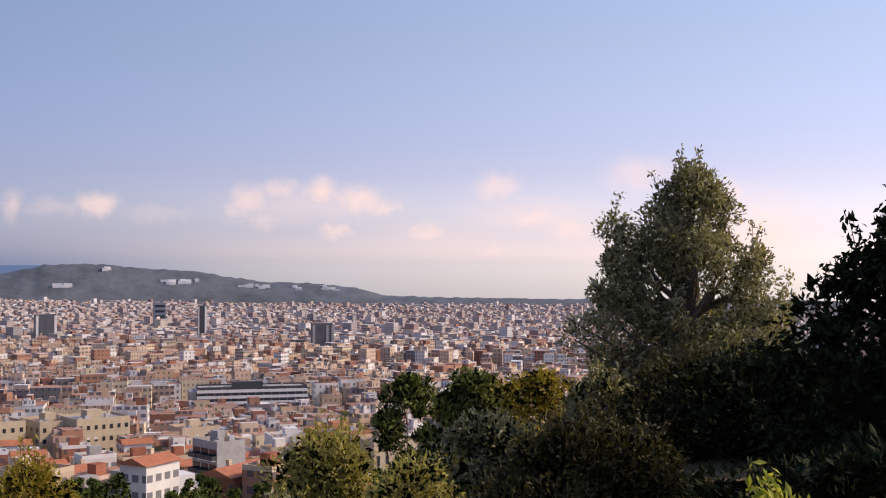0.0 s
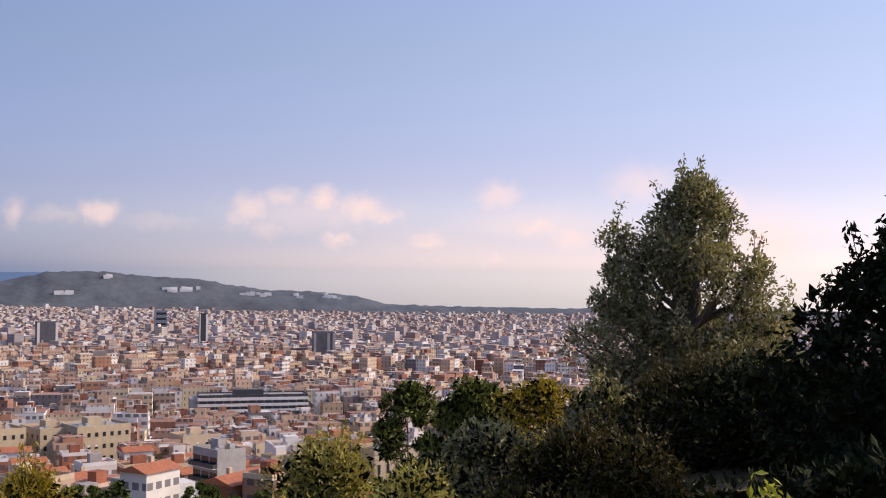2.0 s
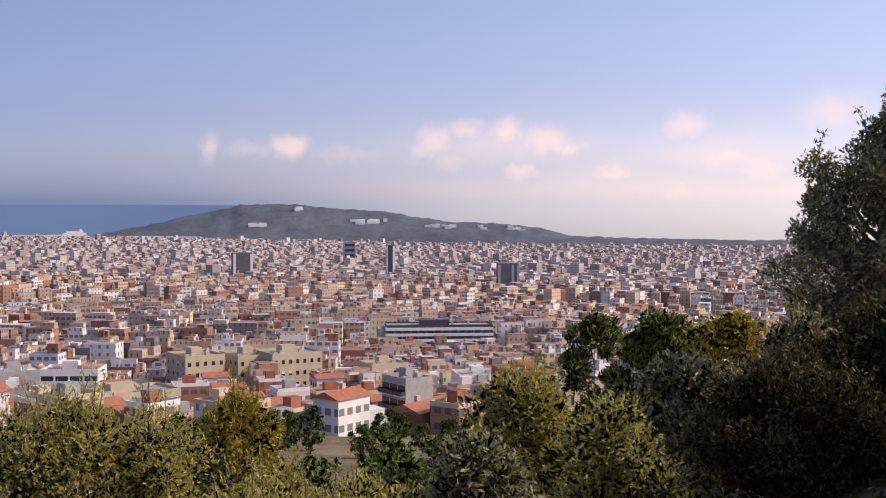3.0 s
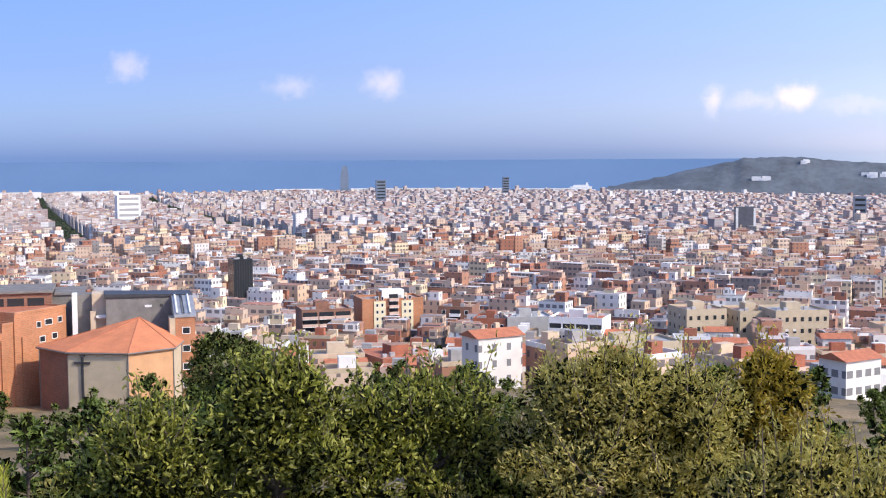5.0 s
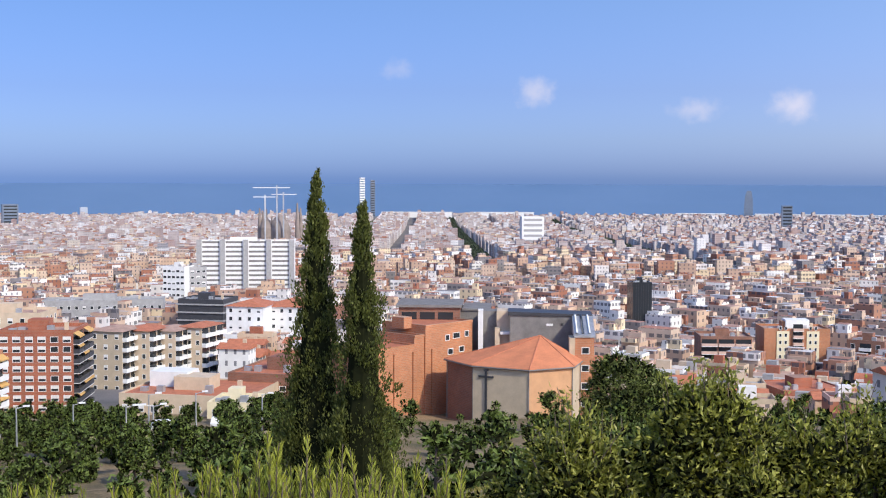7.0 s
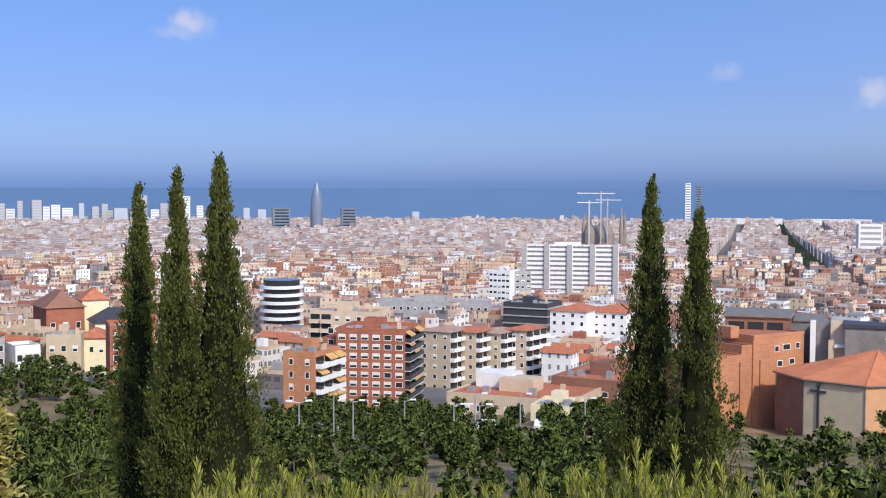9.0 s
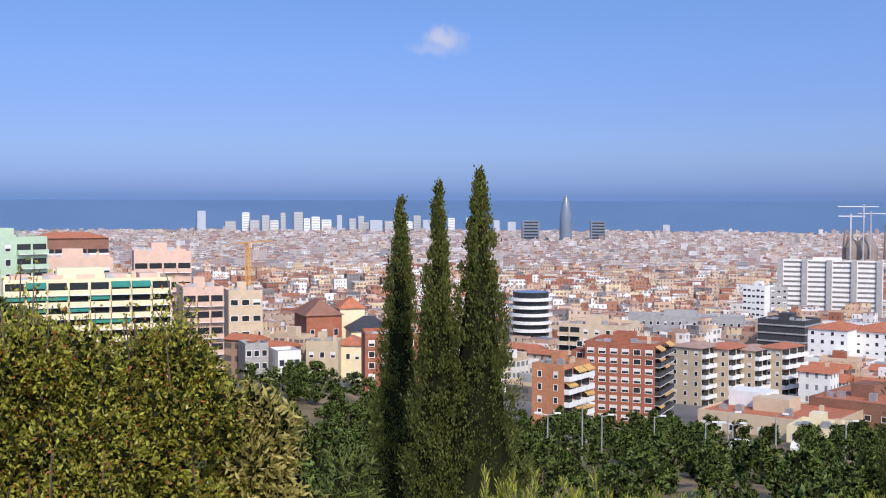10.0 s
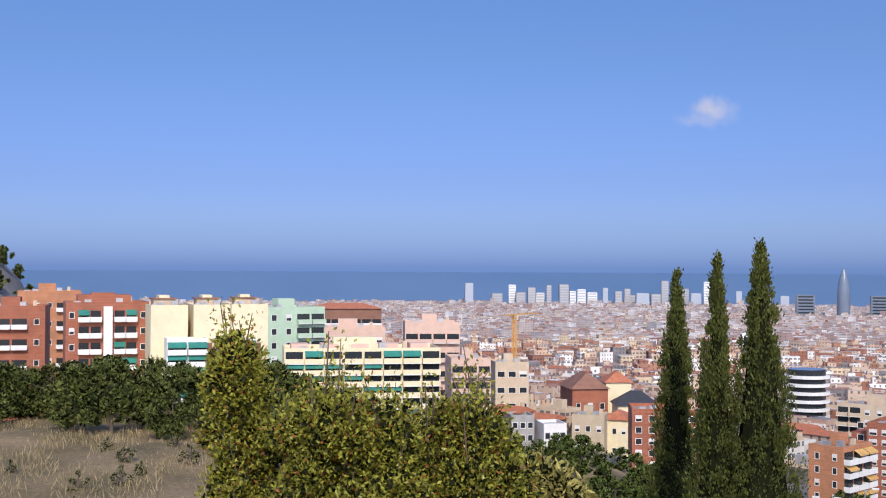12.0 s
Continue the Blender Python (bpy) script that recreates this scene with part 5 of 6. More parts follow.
def tree(name, at, height, clumps, per, length, width, leaf, label, seed, trunk=0.16, droop=0.0, category="tree", limbs=14, group="", core=0.0):
    """A tapered trunk with limbs that reach to the leaf clumps."""
    rnd = random.Random(seed)
    top = empty(name, Matrix.Translation(at), label, category, group)
    bm = bmesh.new()
    cl = sorted(clumps, key=lambda q: q[2])
    low = cl[len(cl) // 6][2]
    mid = Vector((sum(q[0] for q in cl) / len(cl), sum(q[1] for q in cl) / len(cl), 0))
    fork = Vector((mid.x * 0.4, mid.y * 0.4, max(low * 0.8, 0.3)))
    crown_top = Vector((cl[-1][0], cl[-1][1], cl[-1][2]))
    tube(bm, (0, 0, -0.6), fork, trunk, trunk * 0.75, 8)
    tube(bm, fork, fork.lerp(crown_top, 0.5), trunk * 0.75, trunk * 0.4, 7)
    tube(bm, fork.lerp(crown_top, 0.5), crown_top, trunk * 0.4, trunk * 0.08, 6)
    part("trunk", bm, BARK, top)
    bm = bmesh.new()
    for q in rnd.sample(cl, min(limbs, len(cl))):
        end = Vector(q[:3])
        f = min(0.95, max(0.0, (end.z - fork.z) / max(crown_top.z - fork.z, 0.1) - 0.25))
        start = fork.lerp(crown_top, f)
        bend = start.lerp(end, 0.5) + Vector((rnd.uniform(-0.1, 0.1), rnd.uniform(-0.1, 0.1), -0.08)) * height * 0.3
        tube(bm, start, bend, trunk * 0.38, trunk * 0.24, 5)
        tube(bm, bend, end, trunk * 0.24, trunk * 0.06, 5)
    tagged(part("branchwork", bm, BARK, top), kind="stuff")
    v, f = clump_leaves(cl, per, length, width, seed, droop)
    tagged(solid("crown", v, f, leaf, top), kind="stuff")
    # dark filler leaves stand in for the shade in the crown's gaps
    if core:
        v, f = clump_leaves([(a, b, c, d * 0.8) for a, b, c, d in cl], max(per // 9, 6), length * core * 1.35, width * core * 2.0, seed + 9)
        tagged(solid("gap_shade_leaves", v, f, CORE, top), kind="stuff")
    return top


def crown_clumps(width, depth, z0, z1, n, radius, seed, peak=1.0, point=0.5, rough=0.25):
    """Clump centres filling a crown: widest below the middle, tapering by point, with bulges."""
    g = np.random.default_rng(seed)
    res = []
    while len(res) < n:
        u = g.uniform(0, 1)
        env = (1 - abs(u - 0.38) / 0.62) ** point if u > 0.38 else (0.55 + 0.45 * u / 0.38)
        a, q = g.uniform(0, 6.283), math.sqrt(g.uniform(0.08, 1))
        bulge = 1 + rough * math.sin(3 * a + 5 * u + seed) + rough * 0.7 * math.sin(7 * a - 9 * u)
        x, y = math.cos(a) * width / 2 * env * q * bulge, math.sin(a) * depth / 2 * env * q * bulge
        res.append((x, y, z0 + (z1 - z0) * u, radius * g.uniform(0.6, 1.2)))
    return res


def seen_tree(name, az, r, el_top, width_deg, leaf, label, seed, n=60, per=300, length=0.07, width=0.03, radius=0.35, low=0.1, depth=0.8, point=0.5, rough=0.25, droop=0.0, trunk=0.12, category="tree", limbs=14, core=0.0, shoots=0, lobes=()):
    """A tree whose top stands el_top degrees over the eye's level, r metres out."""
    at = place(az, r, -0.1)
    top = math.tan(radians(el_top)) * (r - 0.85) + HEIGHT - at.z
    w = 2 * math.tan(radians(width_deg / 2)) * (r - 0.85)
    cl = crown_clumps(w - radius, (w - radius) * depth, top * low + radius * 0.5, top - radius * 0.8, n, radius, seed, point=point, rough=rough)
    for i, (turn_by, lobe_el, lobe_deg, count) in enumerate(lobes):
        lobe_top = math.tan(radians(lobe_el)) * (r - 0.85) + HEIGHT - at.z
        lobe_w = 2 * math.tan(radians(lobe_deg / 2)) * (r - 0.85)
        dx = -math.tan(radians(turn_by)) * (r - 0.85)
        cl += [(x + dx, y, z, q) for x, y, z, q in crown_clumps(lobe_w - radius, (lobe_w - radius) * depth, lobe_top * low + radius * 0.5, lobe_top - radius * 0.8, count, radius, seed + 31 + i, point=point, rough=rough)]
    # width runs across the line of sight
    c, s = math.cos(radians(az)), math.sin(radians(az))
    cl = [(x * c - y * s, x * s + y * c, z, q) for x, y, z, q in cl]
    ob = tree(name, at, top, cl, per, length, width, leaf, label, seed, trunk, droop, category, limbs, core=core)
    if shoots:
        leafy_shoots(ob, cl, shoots, length, width, leaf, seed)
    return ob


def leafy_shoots(ob, cl, count, length, width, leaf, seed):
    """Loose sprays that stand out of the crown's outline."""
    g = np.random.default_rng(seed + 77)
    tops = sorted(cl, key=lambda q: -q[2])[:max(count, len(cl) // 2)]
    bm, ps, ws = bmesh.new(), [], []
    for i in g.permutation(len(tops))[:count]:
        x, y, z, q = tops[i]
        way = np.array((g.normal(0, 0.25), g.normal(0, 0.25), 1.0))
        ln = g.uniform(0.05, 0.28) + q
        a = np.array((x, y, z))
        tube(bm, a, a + way * ln, 0.008, 0.003, 4)
        m = 46
        f = g.uniform(0.2, 1.02, m)[:, None]
        ps.append(a + way * ln * f + g.normal(0, 0.045, (m, 3)))
        ws.append(way + g.normal(0, 0.8, (m, 3)))
    tagged(part("twig_work", bm, BARK, ob), kind="stuff")
    v, f = leaf_quads(np.concatenate(ps), np.concatenate(ws), length, width, seed + 5)
    tagged(solid("spray", v, f, leaf, ob), kind="stuff")


def cypress(az, r, el_top, wide, seed, stems=1, label="tall narrow dark green cypress on the slope", lean=0.0):
    """A column of upright sprays round a near-black filler core that holds the gap shade."""
    at = place(az, r, -0.2)
    h = math.tan(radians(el_top)) * (r - 0.85) + HEIGHT - at.z
    top = empty("cypress", Matrix.Translation(at), label, "cypress tree", "cypresses")
    g = np.random.default_rng(seed)
    part("trunk", tube(bmesh.new(), (0, 0, -0.5), (0, 0, h * 0.9), 0.14, 0.02, 7), BARK, top)

    def env(u):
        return np.where(u < 0.12, 0.72 + 2.3 * u, np.clip(1 - (np.maximum(u - 0.12, 0) / 0.88) ** 1.08, 0, 1) * 0.985 + 0.015) * wide / 2

    def stem_at(k, u):
        if stems == 1:
            return np.stack([lean * u * u, 0 * u], 1)
        off = wide * 0.24 * (1 if k else -1)
        return np.stack([off * math.cos(radians(az)) * (1 - u * 0.3), off * math.sin(radians(az)) * (1 - u * 0.3)], 1)

    # tufts of sprays all over the column, then a thin twisted leader
    m = 620
    u = g.uniform(0, 1, m) ** 1.1 * 0.985
    a = g.uniform(0, 6.283, m)
    lump = 1 + 0.11 * np.sin(3 * a + 23 * u + seed) + 0.11 * np.sin(2 * a - 41 * u + seed) + g.normal(0, 0.10, m)
    rr = env(u) * lump * g.uniform(0.66, 1.04, m)
    cx, cy, cz = lean * u * u + np.cos(a) * rr, np.sin(a) * rr, u * h
    per = int(50 * min(1.5, h / 9))
    rad = (0.055 + 0.12 * np.minimum(1, rr / (wide * 0.35))) * g.uniform(0.6, 1.5, m)
    idx = np.repeat(np.arange(m), per)
    off = g.normal(0, 0.45, (len(idx), 3)) * rad[idx, None] * (1, 1, 1.7)
    p = np.stack([cx[idx], cy[idx], cz[idx]], 1) + off
    w = np.stack([np.cos(a[idx]) * 0.4, np.sin(a[idx]) * 0.4, np.ones(len(idx))], 1) + g.normal(0, 0.3, (len(idx), 3))
    q = 260
    f = g.uniform(0.84, 1.0, q)
    lead = np.stack([lean * f * f + 0.05 * np.sin(f * 60 + seed) + g.normal(0, 0.2, q) * (1.06 - f), 0.05 * np.cos(f * 50) + g.normal(0, 0.2, q) * (1.06 - f), f * h], 1)
    lw = np.stack([g.normal(0, 0.5, q), g.normal(0, 0.5, q), np.ones(q)], 1)
    v, f = leaf_quads(np.concatenate([p, lead]), np.concatenate([w, lw]), 0.075, 0.036, seed)
    tagged(solid("crown", v, f, CYPRESS, top), kind="stuff")
    # filler column, coloured as dark as the shade between the sprays
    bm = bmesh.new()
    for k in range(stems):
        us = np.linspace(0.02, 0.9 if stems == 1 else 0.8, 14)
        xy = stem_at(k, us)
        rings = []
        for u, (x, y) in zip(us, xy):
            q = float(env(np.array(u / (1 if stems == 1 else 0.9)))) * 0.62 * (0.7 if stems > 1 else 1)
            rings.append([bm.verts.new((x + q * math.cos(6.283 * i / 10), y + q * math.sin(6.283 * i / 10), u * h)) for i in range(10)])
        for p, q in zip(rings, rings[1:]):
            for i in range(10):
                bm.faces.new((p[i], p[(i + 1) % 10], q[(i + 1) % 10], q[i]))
    part("gap_shade_column", bm, CORE, top)
    return top


# two cypresses, then the group of three
cypress(55.95, 28, 0.5, 2.3, 11)
cypress(53.85, 27, -0.95, 2.2, 12)
cypress(78.7, 29, 0.1, 2.1, 13)
cypress(77.05, 26, 0.75, 1.75, 14, label="thin bent cypress with a ragged bare tip", lean=0.12)
cypress(75.15, 26, 1.4, 2.7, 15, label="broad dark green cypress on the slope")

# round the right-hand end: tall holm oak, dark tree, undergrowth
seen_tree("holm_oak", -10.9, 22, 4.7, 6.6, HOLM, "tall grey-green holm oak with twiggy open crown", 21, n=100, per=210, length=0.09, width=0.036, radius=0.33, low=0.2, point=0.5, rough=0.3, trunk=0.2, limbs=110, shoots=110, lobes=((3.1, 2.7, 4.6, 62), (-2.8, 0.9, 5.0, 55), (1.2, 3.6, 4.0, 40)))
seen_tree("dark_bush", -11.0, 18.5, -4.2, 9.0, SHADED_BROWN_LEAF, "brownish evergreen thicket under the oak, shade in its leaf colour", 49, n=130, per=220, length=0.085, width=0.036, radius=0.45, low=0.0, point=0.4, category="bush", core=1.4, shoots=30)
seen_tree("dark_tree", -25.4, 14, 6.4, 27.0, SHADED_LEAF, "broad dense dark tree with its shade in the leaf colour", 22, n=330, per=190, length=0.10, width=0.04, radius=0.5, low=0.0, point=0.42, rough=0.1, droop=0.8, trunk=0.22, core=1.5, shoots=60)
seen_tree("dark_bush", -15.0, 18, -3.4, 13.0, SHADED_LEAF, "dark evergreen undergrowth on the slope, shade in its leaf colour", 23, n=160, per=150, length=0.10, width=0.045, radius=0.55, low=0.0, point=0.3, category="bush", core=1.5)
seen_tree("dark_bush", -17, 11, -7.0, 20.0, SHADED_LEAF, "dark evergreen undergrowth on the slope, shade in its leaf colour", 24, n=140, per=150, length=0.1, width=0.045, radius=0.42, low=0.0, point=0.3, category="bush", core=1.5)
seen_tree("holm_bush", -6.6, 15, -7.0, 10.0, SHADED_BROWN_LEAF, "brown-green bush on the slope, shade in its leaf colour", 43, n=110, per=260, length=0.075, width=0.03, radius=0.4, low=0.0, point=0.3, category="bush", core=1.4, shoots=20)
seen_tree("lime_shrub", -13.6, 8, -9.4, 4.2, SHOOT, "bright green sunlit shrub sprouting leafy shoots", 25, n=26, per=110, length=0.075, width=0.03, radius=0.15, low=0.3, category="bush", trunk=0.03, shoots=10)
seen_tree("brown_shrub", -23.6, 8, -1.9, 7, GOLD_LEAF, "brownish shrub catching the sun", 26, n=60, per=180, length=0.06, width=0.022, radius=0.22, low=0.2, category="bush", trunk=0.05, shoots=16)
seen_tree("gold_bush", -7.0, 20, -4.6, 5.5, HOLM, "grey-gold leafy bush beside the holm oak", 48, n=60, per=240, length=0.09, width=0.035, radius=0.4, low=0.1, category="bush", core=1.3, shoots=16)
seen_tree("pine", -1.4, 75, -4.8, 7.0, PINE, "dark dense pine crown below the slope", 27, n=70, per=220, length=0.4, width=0.12, radius=1.1, low=0.2, core=1.5)
seen_tree("pine", 1.7, 85, -5.1, 5.7, PINE, "dark dense pine crown below the slope", 28, n=60, per=220, length=0.4, width=0.12, radius=1.0, low=0.2, core=1.5)
seen_tree("gold_bush", -4.2, 30, -4.6, 9.1, GOLD_LEAF, "golden green tree on the slope", 29, n=68, per=240, length=0.12, width=0.05, radius=0.5, low=0.2, core=1.3)
seen_tree("holm_bush", -1.8, 21, -6.6, 10.4, HOLM, "grey-brown leafy bush on the slope", 30, n=90, per=260, length=0.09, width=0.04, radius=0.42, low=0.0, category="bush", core=1.4)
seen_tree("olive_bush", 5.2, 17, -7.6, 9.8, OLIVE_LEAF, "olive-green sunlit bush on the slope", 31, n=76, per=300, length=0.075, width=0.026, radius=0.36, low=0.2, category="bush", core=1.4, shoots=34)
seen_tree("olive_bush", 1.0, 14, -8.8, 9.1, OLIVE_LEAF, "olive-green sunlit bush on the slope", 32, n=68, per=300, length=0.07, width=0.025, radius=0.33, low=0.2, category="bush", core=1.4)
seen_tree("holm_bush", 7.0, 13, -10.6, 10.4, HOLM, "grey-brown leafy bush on the slope", 44, n=90, per=280, length=0.075, width=0.03, radius=0.33, low=0.0, category="bush", core=1.4)
seen_tree("olive_bush", 11.6, 13, -12.0, 11.7, OLIVE_LEAF, "olive-green sunlit bush on the slope", 33, n=85, per=300, length=0.07, width=0.025, radius=0.32, low=0.2, category="bush", core=1.4)
seen_tree("gold_bush", 17.6, 17, -8.7, 7.3, GOLD_LEAF, "yellowing sunlit tree top", 34, n=68, per=300, length=0.085, width=0.03, radius=0.36, low=0.2, core=1.3, shoots=34)
seen_tree("olive_bush", 24.3, 12, -8.8, 16.2, OLIVE_LEAF, "large grey-olive bush with fine leaves", 35, n=170, per=430, length=0.052, width=0.017, radius=0.3, low=0.2, category="bush", point=0.35, core=1.4, shoots=70)
seen_tree("olive_bush", 16.0, 10.5, -12.6, 14.3, OLIVE_LEAF, "large grey-olive bush with fine leaves", 36, n=110, per=430, length=0.05, width=0.016, radius=0.28, low=0.2, category="bush", point=0.35, core=1.4, shoots=70)
seen_tree("evergreen_bush", 32.6, 12.5, -9.7, 12.3, GREEN_LEAF, "glossy green evergreen bush", 37, n=110, per=250, length=0.062, width=0.026, radius=0.282, low=0.2, category="bush", point=0.35, core=1.4, shoots=34)
seen_tree("evergreen_bush", 39.0, 12, -8.9, 12.3, GREEN_LEAF, "glossy green evergreen bush with upright shoots", 38, n=119, per=250, length=0.062, width=0.026, radius=0.28, low=0.2, category="bush", core=1.4, shoots=34)
seen_tree("evergreen_bush", 44.5, 12, -11.2, 11.1, GREEN_LEAF, "glossy green evergreen bush", 39, n=93, per=250, length=0.062, width=0.026, radius=0.28, low=0.2, category="bush", core=1.4, shoots=34)
seen_tree("olive_bush", 47.5, 13, -13.6, 6.5, OLIVE_LEAF, "small grey-olive bush with fine leaves", 40, n=42, per=260, length=0.065, width=0.022, radius=0.25, low=0.2, category="bush", core=1.4)
seen_tree("strawberry_tree", 97.7, 9.4, -2.7, 6.0, LIME_LEAF, "tall yellow-green strawberry tree with loose sprays", 41, n=80, per=520, length=0.034, width=0.018, radius=0.19, low=0.2, point=0.85, rough=0.3, category="bush", core=1.3, limbs=30, shoots=30)
seen_tree("strawberry_tree", 93.4, 9.0, -5.2, 14.0, LIME_LEAF, "large yellow-green broadleaf bush with reddish leaves", 46, n=200, per=600, length=0.034, width=0.018, radius=0.23, low=0.15, point=0.36, rough=0.22, category="bush", core=1.3, limbs=50, shoots=60)
seen_tree("strawberry_tree", 88.3, 9.3, -5.7, 9.5, LIME_LEAF, "yellow-green broadleaf bush beside the olive", 47, n=140, per=600, length=0.034, width=0.018, radius=0.22, low=0.15, point=0.4, rough=0.25, category="bush", core=1.3, limbs=30, shoots=40)
seen_tree("olive_bush", 84.4, 9.5, -8.0, 6.0, OLIVE_LEAF, "grey-olive bush with fine leaves", 42, n=68, per=300, length=0.065, width=0.022, radius=0.25, low=0.2, category="bush", core=1.4)
seen_tree("young_pine_tree", 81.0, 16, -11.4, 6.0, PINE, "dark young pine below the cypresses", 45, n=40, per=260, length=0.14, width=0.02, radius=0.4, low=0.0, category="tree", core=1.4)


def wood(name, label, spots, seed, leaf, crown, length, width, variants=4, per=150, n=26):
    """Trees of one kind: a few are built and then copied about."""
    g = np.random.default_rng(seed)
    built = []
    for i in range(variants):
        cl = crown_clumps(crown, crown, crown * 0.16, crown * 1.05, n, crown * 0.17, seed + i, point=0.42, rough=0.3)
        built.append(tree(name, (0, 0, -500), crown * 1.2, cl, per, length, width, leaf, label, seed + i, 0.18, limbs=8, group=label, core=1.5))
    for i, (az, r) in enumerate(spots):
        s = g.uniform(0.75, 1.25)
        m = Matrix.Translation(place(az, r, -0.4)) @ Matrix.Rotation(g.uniform(0, 6.28), 4, "Z") @ Matrix.Scale(s, 4)
        if i < variants:
            built[i].matrix_world = m
        else:
            ob = copy_thing(built[i % variants], m)
            ob.scale = (s, s, s)


def scatter(count, a0, a1, r0, r1, gap, seed, test=None):
    g = np.random.default_rng(seed)
    got = []
    for _ in range(count * 30):
        az, r = g.uniform(a0, a1), math.sqrt(g.uniform(r0 * r0, r1 * r1))
        p = out(az, r)
        if (test is None or test(az, r)) and all((p - q).length > gap for _, _, q in got) and clear_of(np.array(p.x), np.array(p.y), gap * 0.4):
            got.append((az, r, p))
        if len(got) >= count:
            break
    return [(a, r) for a, r, _ in got]


wood("pine", "round-crowned green pine in the park below", scatter(110, -4, 57, 60, 205, 4.4, 51), 51, PARK_LEAF, 5.0, 0.42, 0.18, per=48, n=22)
wood("park_tree", "leafy green tree beside the park road", scatter(210, 52, 82, 62, 222, 3.1, 55, lambda a, r: not (60.6 < a < 64.6 and 152 < r < 200)), 55, PARK_LEAF, 4.0, 0.38, 0.17, per=46, n=22)
wood("park_shrub", "small green shrub near the park road", scatter(36, 56, 76, 120, 215, 2.8, 56, lambda a, r: abs(r - 168 - 9 * math.sin((a - 52) / 8)) > 5 and not (58.5 < a < 64.0 and 158 < r < 200)), 56, PARK_LEAF, 2.4, 0.30, 0.14, per=46, n=14)
wood("pine", "tall dark pine beside the church", scatter(8, 39.6, 42.9, 165, 212, 4.0, 58), 58, PINE, 8.6, 0.42, 0.18, variants=4, per=120, n=34)
wood("street_tree", "leafy green tree between the houses", scatter(90, 76, 90, 60, 280, 4.6, 57), 57, PARK_LEAF, 4.6, 0.44, 0.2, per=44, n=22)
wood("pine", "spreading dark green pine on the dry slope", scatter(54, 94, 116, 100, 142, 3.1, 61, lambda a, r: r > 108 + max(0, a - 102) * 1.2 or a < 100 and r < 122), 61, PINE, 5.2, 0.32, 0.12, variants=4, per=84, n=36)
wood("pine", "dark pine on the far hilltop", scatter(40, 105.0, 112, 400, 640, 6, 65), 65, PINE, 6.5, 0.8, 0.35, variants=2, per=36, n=20)
wood("dry_shrub", "dull green low shrub on the dry slope", scatter(40, 93, 113, 34, 104, 3.0, 63), 63, HOLM, 1.5, 0.10, 0.04, variants=3, per=120, n=14)
wood("street_tree", "leafy tree in a garden below the slope", scatter(24, 3, 22, 130, 240, 5, 73), 73, PARK_LEAF, 4.6, 0.4, 0.18, variants=3, per=80, n=20)
wood("street_tree", "green street tree among the houses", scatter(120, 0, 86, 222, 450, 5.5, 71), 71, PARK_LEAF, 4.2, 0.6, 0.26, per=30, n=20)


def pine_shoots():
    """Bright upright candles of a young pine close below the viewpoint."""
    g = np.random.default_rng(81)
    for i, (az, r, el) in enumerate(((51.64, 7.5, -12.17), (57.32, 7.0, -12.41), (63.01, 7.2, -13.39), (68.22, 7.0, -13.05), (72.96, 7.4, -12.35), (54.01, 6.2, -14.7), (60.17, 6.1, -15.64), (66.33, 6.0, -15.68), (71.54, 6.2, -14.97), (54.4, 7.2, -12.0), (60.0, 7.3, -12.3), (65.6, 7.3, -12.9), (70.4, 7.2, -12.6), (74.6, 6.6, -13.2))):
        at = place(az, r, -0.1)
        top_z = math.tan(radians(el)) * (r - 0.85) + HEIGHT - at.z
        ob = empty("young_pine", Matrix.Translation(at), "young pine with bright yellow-green upright shoots", "pine shrub", "young pines")
        bm = bmesh.new()
        ps, ws = [], []
        for _ in range(85):
            x, y = g.normal(0, 0.36, 2)
            h = top_z - 0.9 * math.hypot(x, y) + g.normal(0, 0.07)
            tilt = np.array((x * 0.25 + g.normal(0, 0.06), y * 0.25 + g.normal(0, 0.06), 1.0))
            ln = g.uniform(0.2, 0.36)
            tip = np.array((x, y, h))
            tube(bm, tip - tilt * ln * 1.6, tip, 0.010, 0.003, 4)
            m = 72
            f = g.uniform(0, 1, m)[:, None]
            a = g.uniform(0, 6.283, m)
            ps.append(tip - tilt * ln * f + np.stack([np.cos(a), np.sin(a), 0 * a], 1) * 0.014)
            ws.append(tilt + np.stack([np.cos(a), np.sin(a), 0 * a], 1) * 0.45)
        part("stem", tube(bmesh.new(), (0, 0, -0.3), (0, 0, top_z - 0.4), 0.05, 0.02, 6), BARK, ob)
        tagged(part("twig_work", bm, BARK, ob), kind="stuff")
        v, f = leaf_quads(np.concatenate(ps), np.concatenate(ws), 0.06, 0.006, 82 + i)
        tagged(solid("candle_growth", v, f, SHOOT, ob), kind="stuff")
        cl = [(g.normal(0, 0.4), g.normal(0, 0.4), top_z * g.uniform(0.2, 0.8) - 0.15, 0.28) for _ in range(26)]
        v, f = clump_leaves(cl, 190, 0.12, 0.014, 83 + i)
        tagged(solid("needle_mass", v, f, PINE, ob), kind="stuff")


pine_shoots()


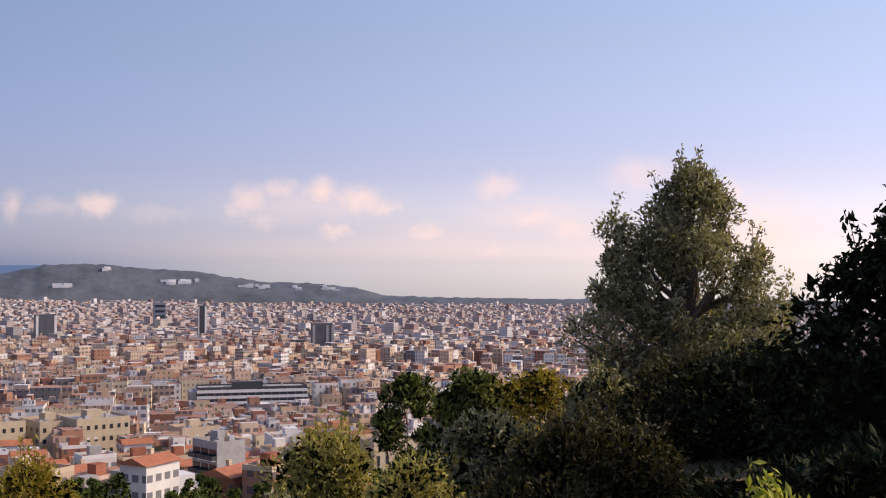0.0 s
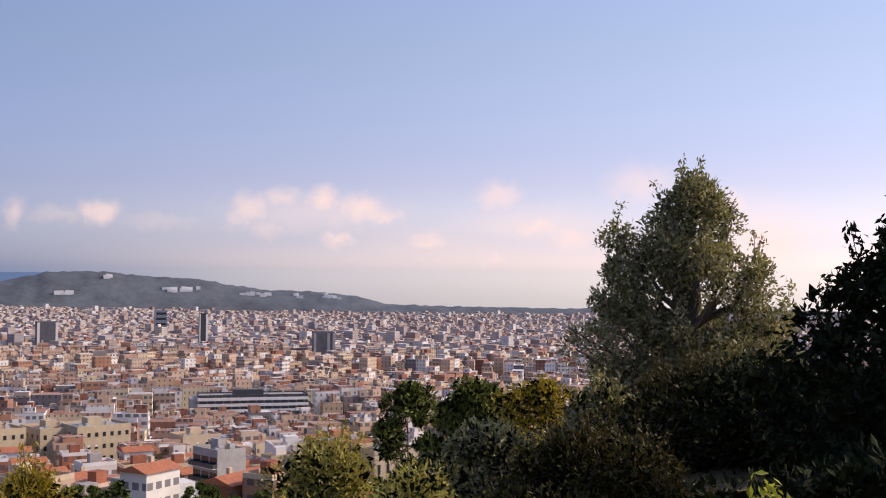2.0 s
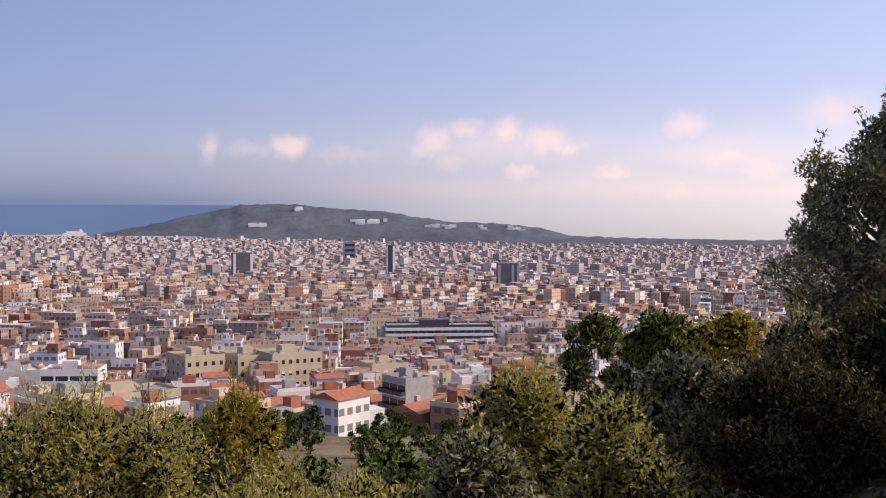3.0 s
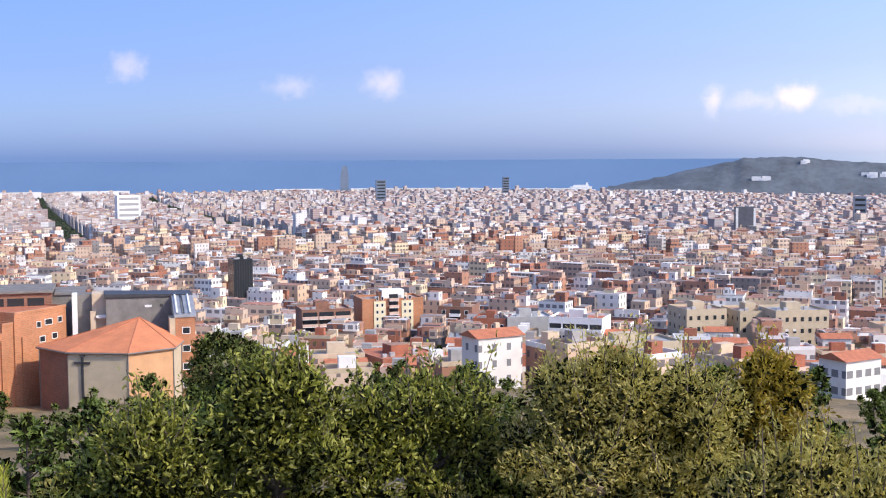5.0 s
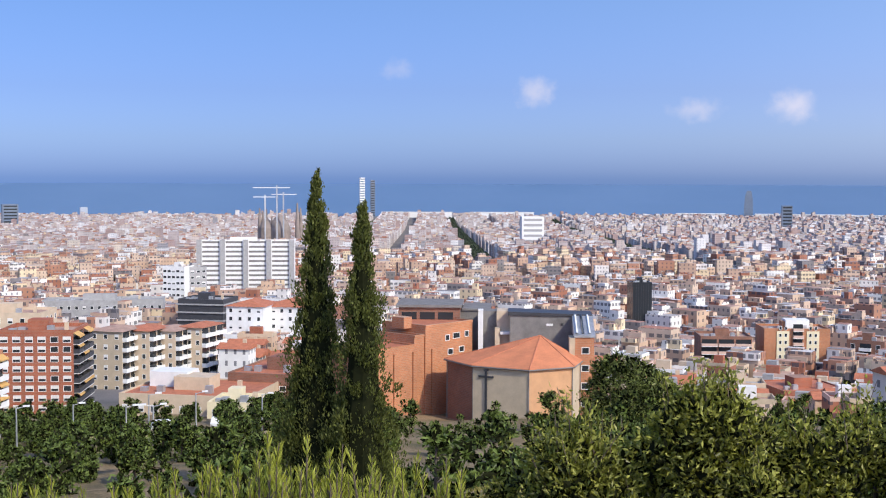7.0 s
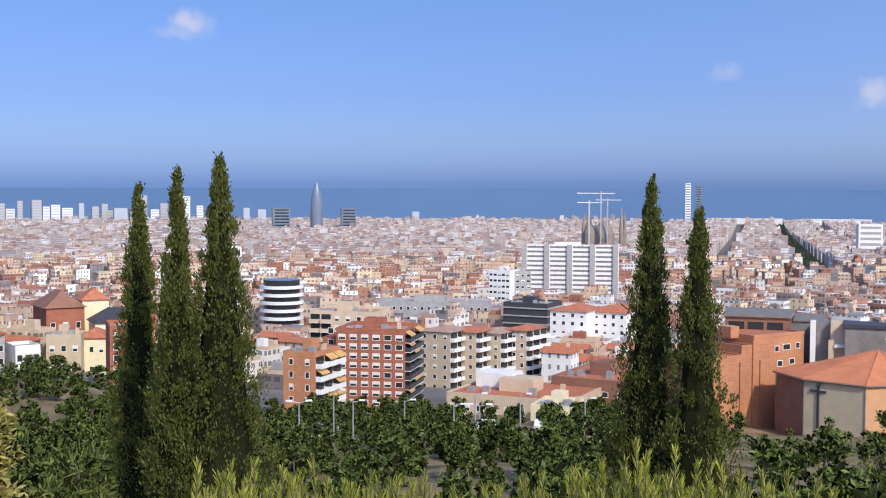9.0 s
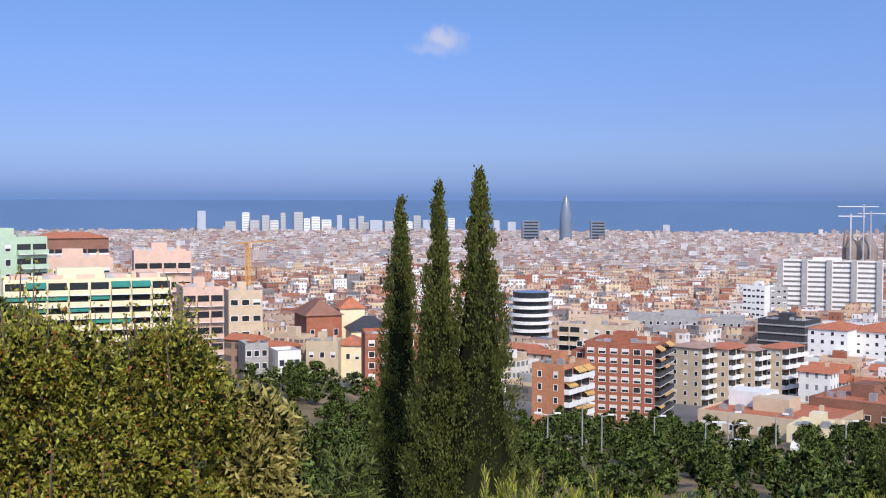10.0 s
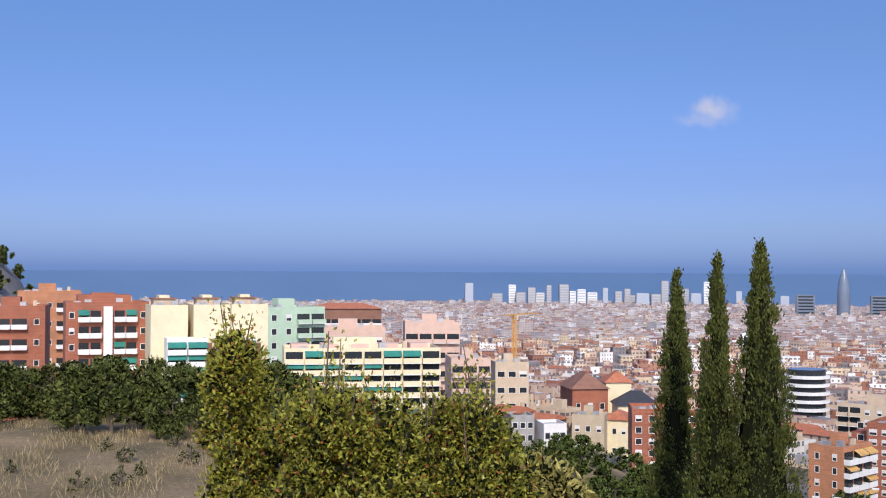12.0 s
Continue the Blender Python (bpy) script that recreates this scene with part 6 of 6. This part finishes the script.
def avenue_trees():
    g = np.random.default_rng(91)
    cl = []
    for (a0, r0), (a1, r1) in AVENUES:
        p, q = out(a0, r0), out(a1, r1)
        d = (q - p).normalized()
        side = Vector((d.y, -d.x, 0))
        for i in range(int((q - p).length / 11)):
            for s in (-4.5, 4.5):
                at = p + d * (i * 11 + g.uniform(-2, 2)) + side * (s + g.uniform(-2, 2))
                az, r = polar(at.x, at.y)
                for up, size in ((4.5, 2.2), (8.0, 3.0), (11.5, 2.3)):
                    cl.append((at.x + g.uniform(-1, 1), at.y + g.uniform(-1, 1), HEIGHT + float(ground_z(az, r)) + up + g.uniform(-1, 1), size))
    v, f = clump_leaves(cl, 14, 2.2, 1.4, 92)
    tagged(solid("avenue_trees", v, f, AVENUE_LEAF, None), "dark plane trees lining the long avenues", "trees", kind="stuff")


def hill_villas():
    """White houses and walls scattered on the far hill."""
    g = np.random.default_rng(95)
    rows = []
    for az, el, n, sp in ((12.2, -0.95, 16, 0.5), (8.4, -1.15, 8, 0.5), (5.6, -1.25, 8, 0.6), (17.4, -1.05, 3, 0.3), (15.5, -0.3, 3, 0.3)):
        for _ in range(n):
            a, e = az + g.normal(0, sp), el + g.normal(0, 0.05)
            f = min(1.0, max(0.1, (math.tan(radians(e)) * 4350 + 172) / (math.tan(radians(float(np.interp(a, HILL_AZ, HILL_EL)))) * 4500 + 172))) ** 1.25
            p = out(a, 4250 + 250 * f - 12, math.tan(radians(e)) * (4250 + 250 * f))
            rows.append((p.x, p.y, g.uniform(6, 16), g.uniform(5, 9), radians(a), p.z))
    t = np.array(rows)
    tagged(block_mesh("hill_villas", t, t[:, 5] - 8, g.uniform(9, 16, len(t)), WHITE), "white villas and walls on the wooded hill", "villas", kind="stuff")


def dry_grass():
    """Straw-coloured grass on the open slope."""
    g = np.random.default_rng(97)
    n = 26000
    az, r = g.uniform(91, 116, n), np.sqrt(g.uniform(22 ** 2, 128 ** 2, n))
    keep = np.sin(az * 2.1 + r * 0.21) + np.sin(az * 0.9 - r * 0.33) + g.normal(0, 0.5, n) > -0.4
    az, r = az[keep], r[keep]
    p = np.stack([-np.sin(np.radians(az)) * r, np.cos(np.radians(az)) * r, HEIGHT + ground_z(az, r) + 0.2], 1)
    v, f = leaf_quads(p, np.stack([g.normal(0, 0.35, len(p)), g.normal(0, 0.35, len(p)), np.ones(len(p))], 1), 0.7, 0.05, 98)
    tagged(solid("dry_grass", v, f, STRAW), "dry straw-coloured grass on the open slope", "grass", kind="stuff")


dry_grass()
avenue_trees()
hill_villas()
make_city()
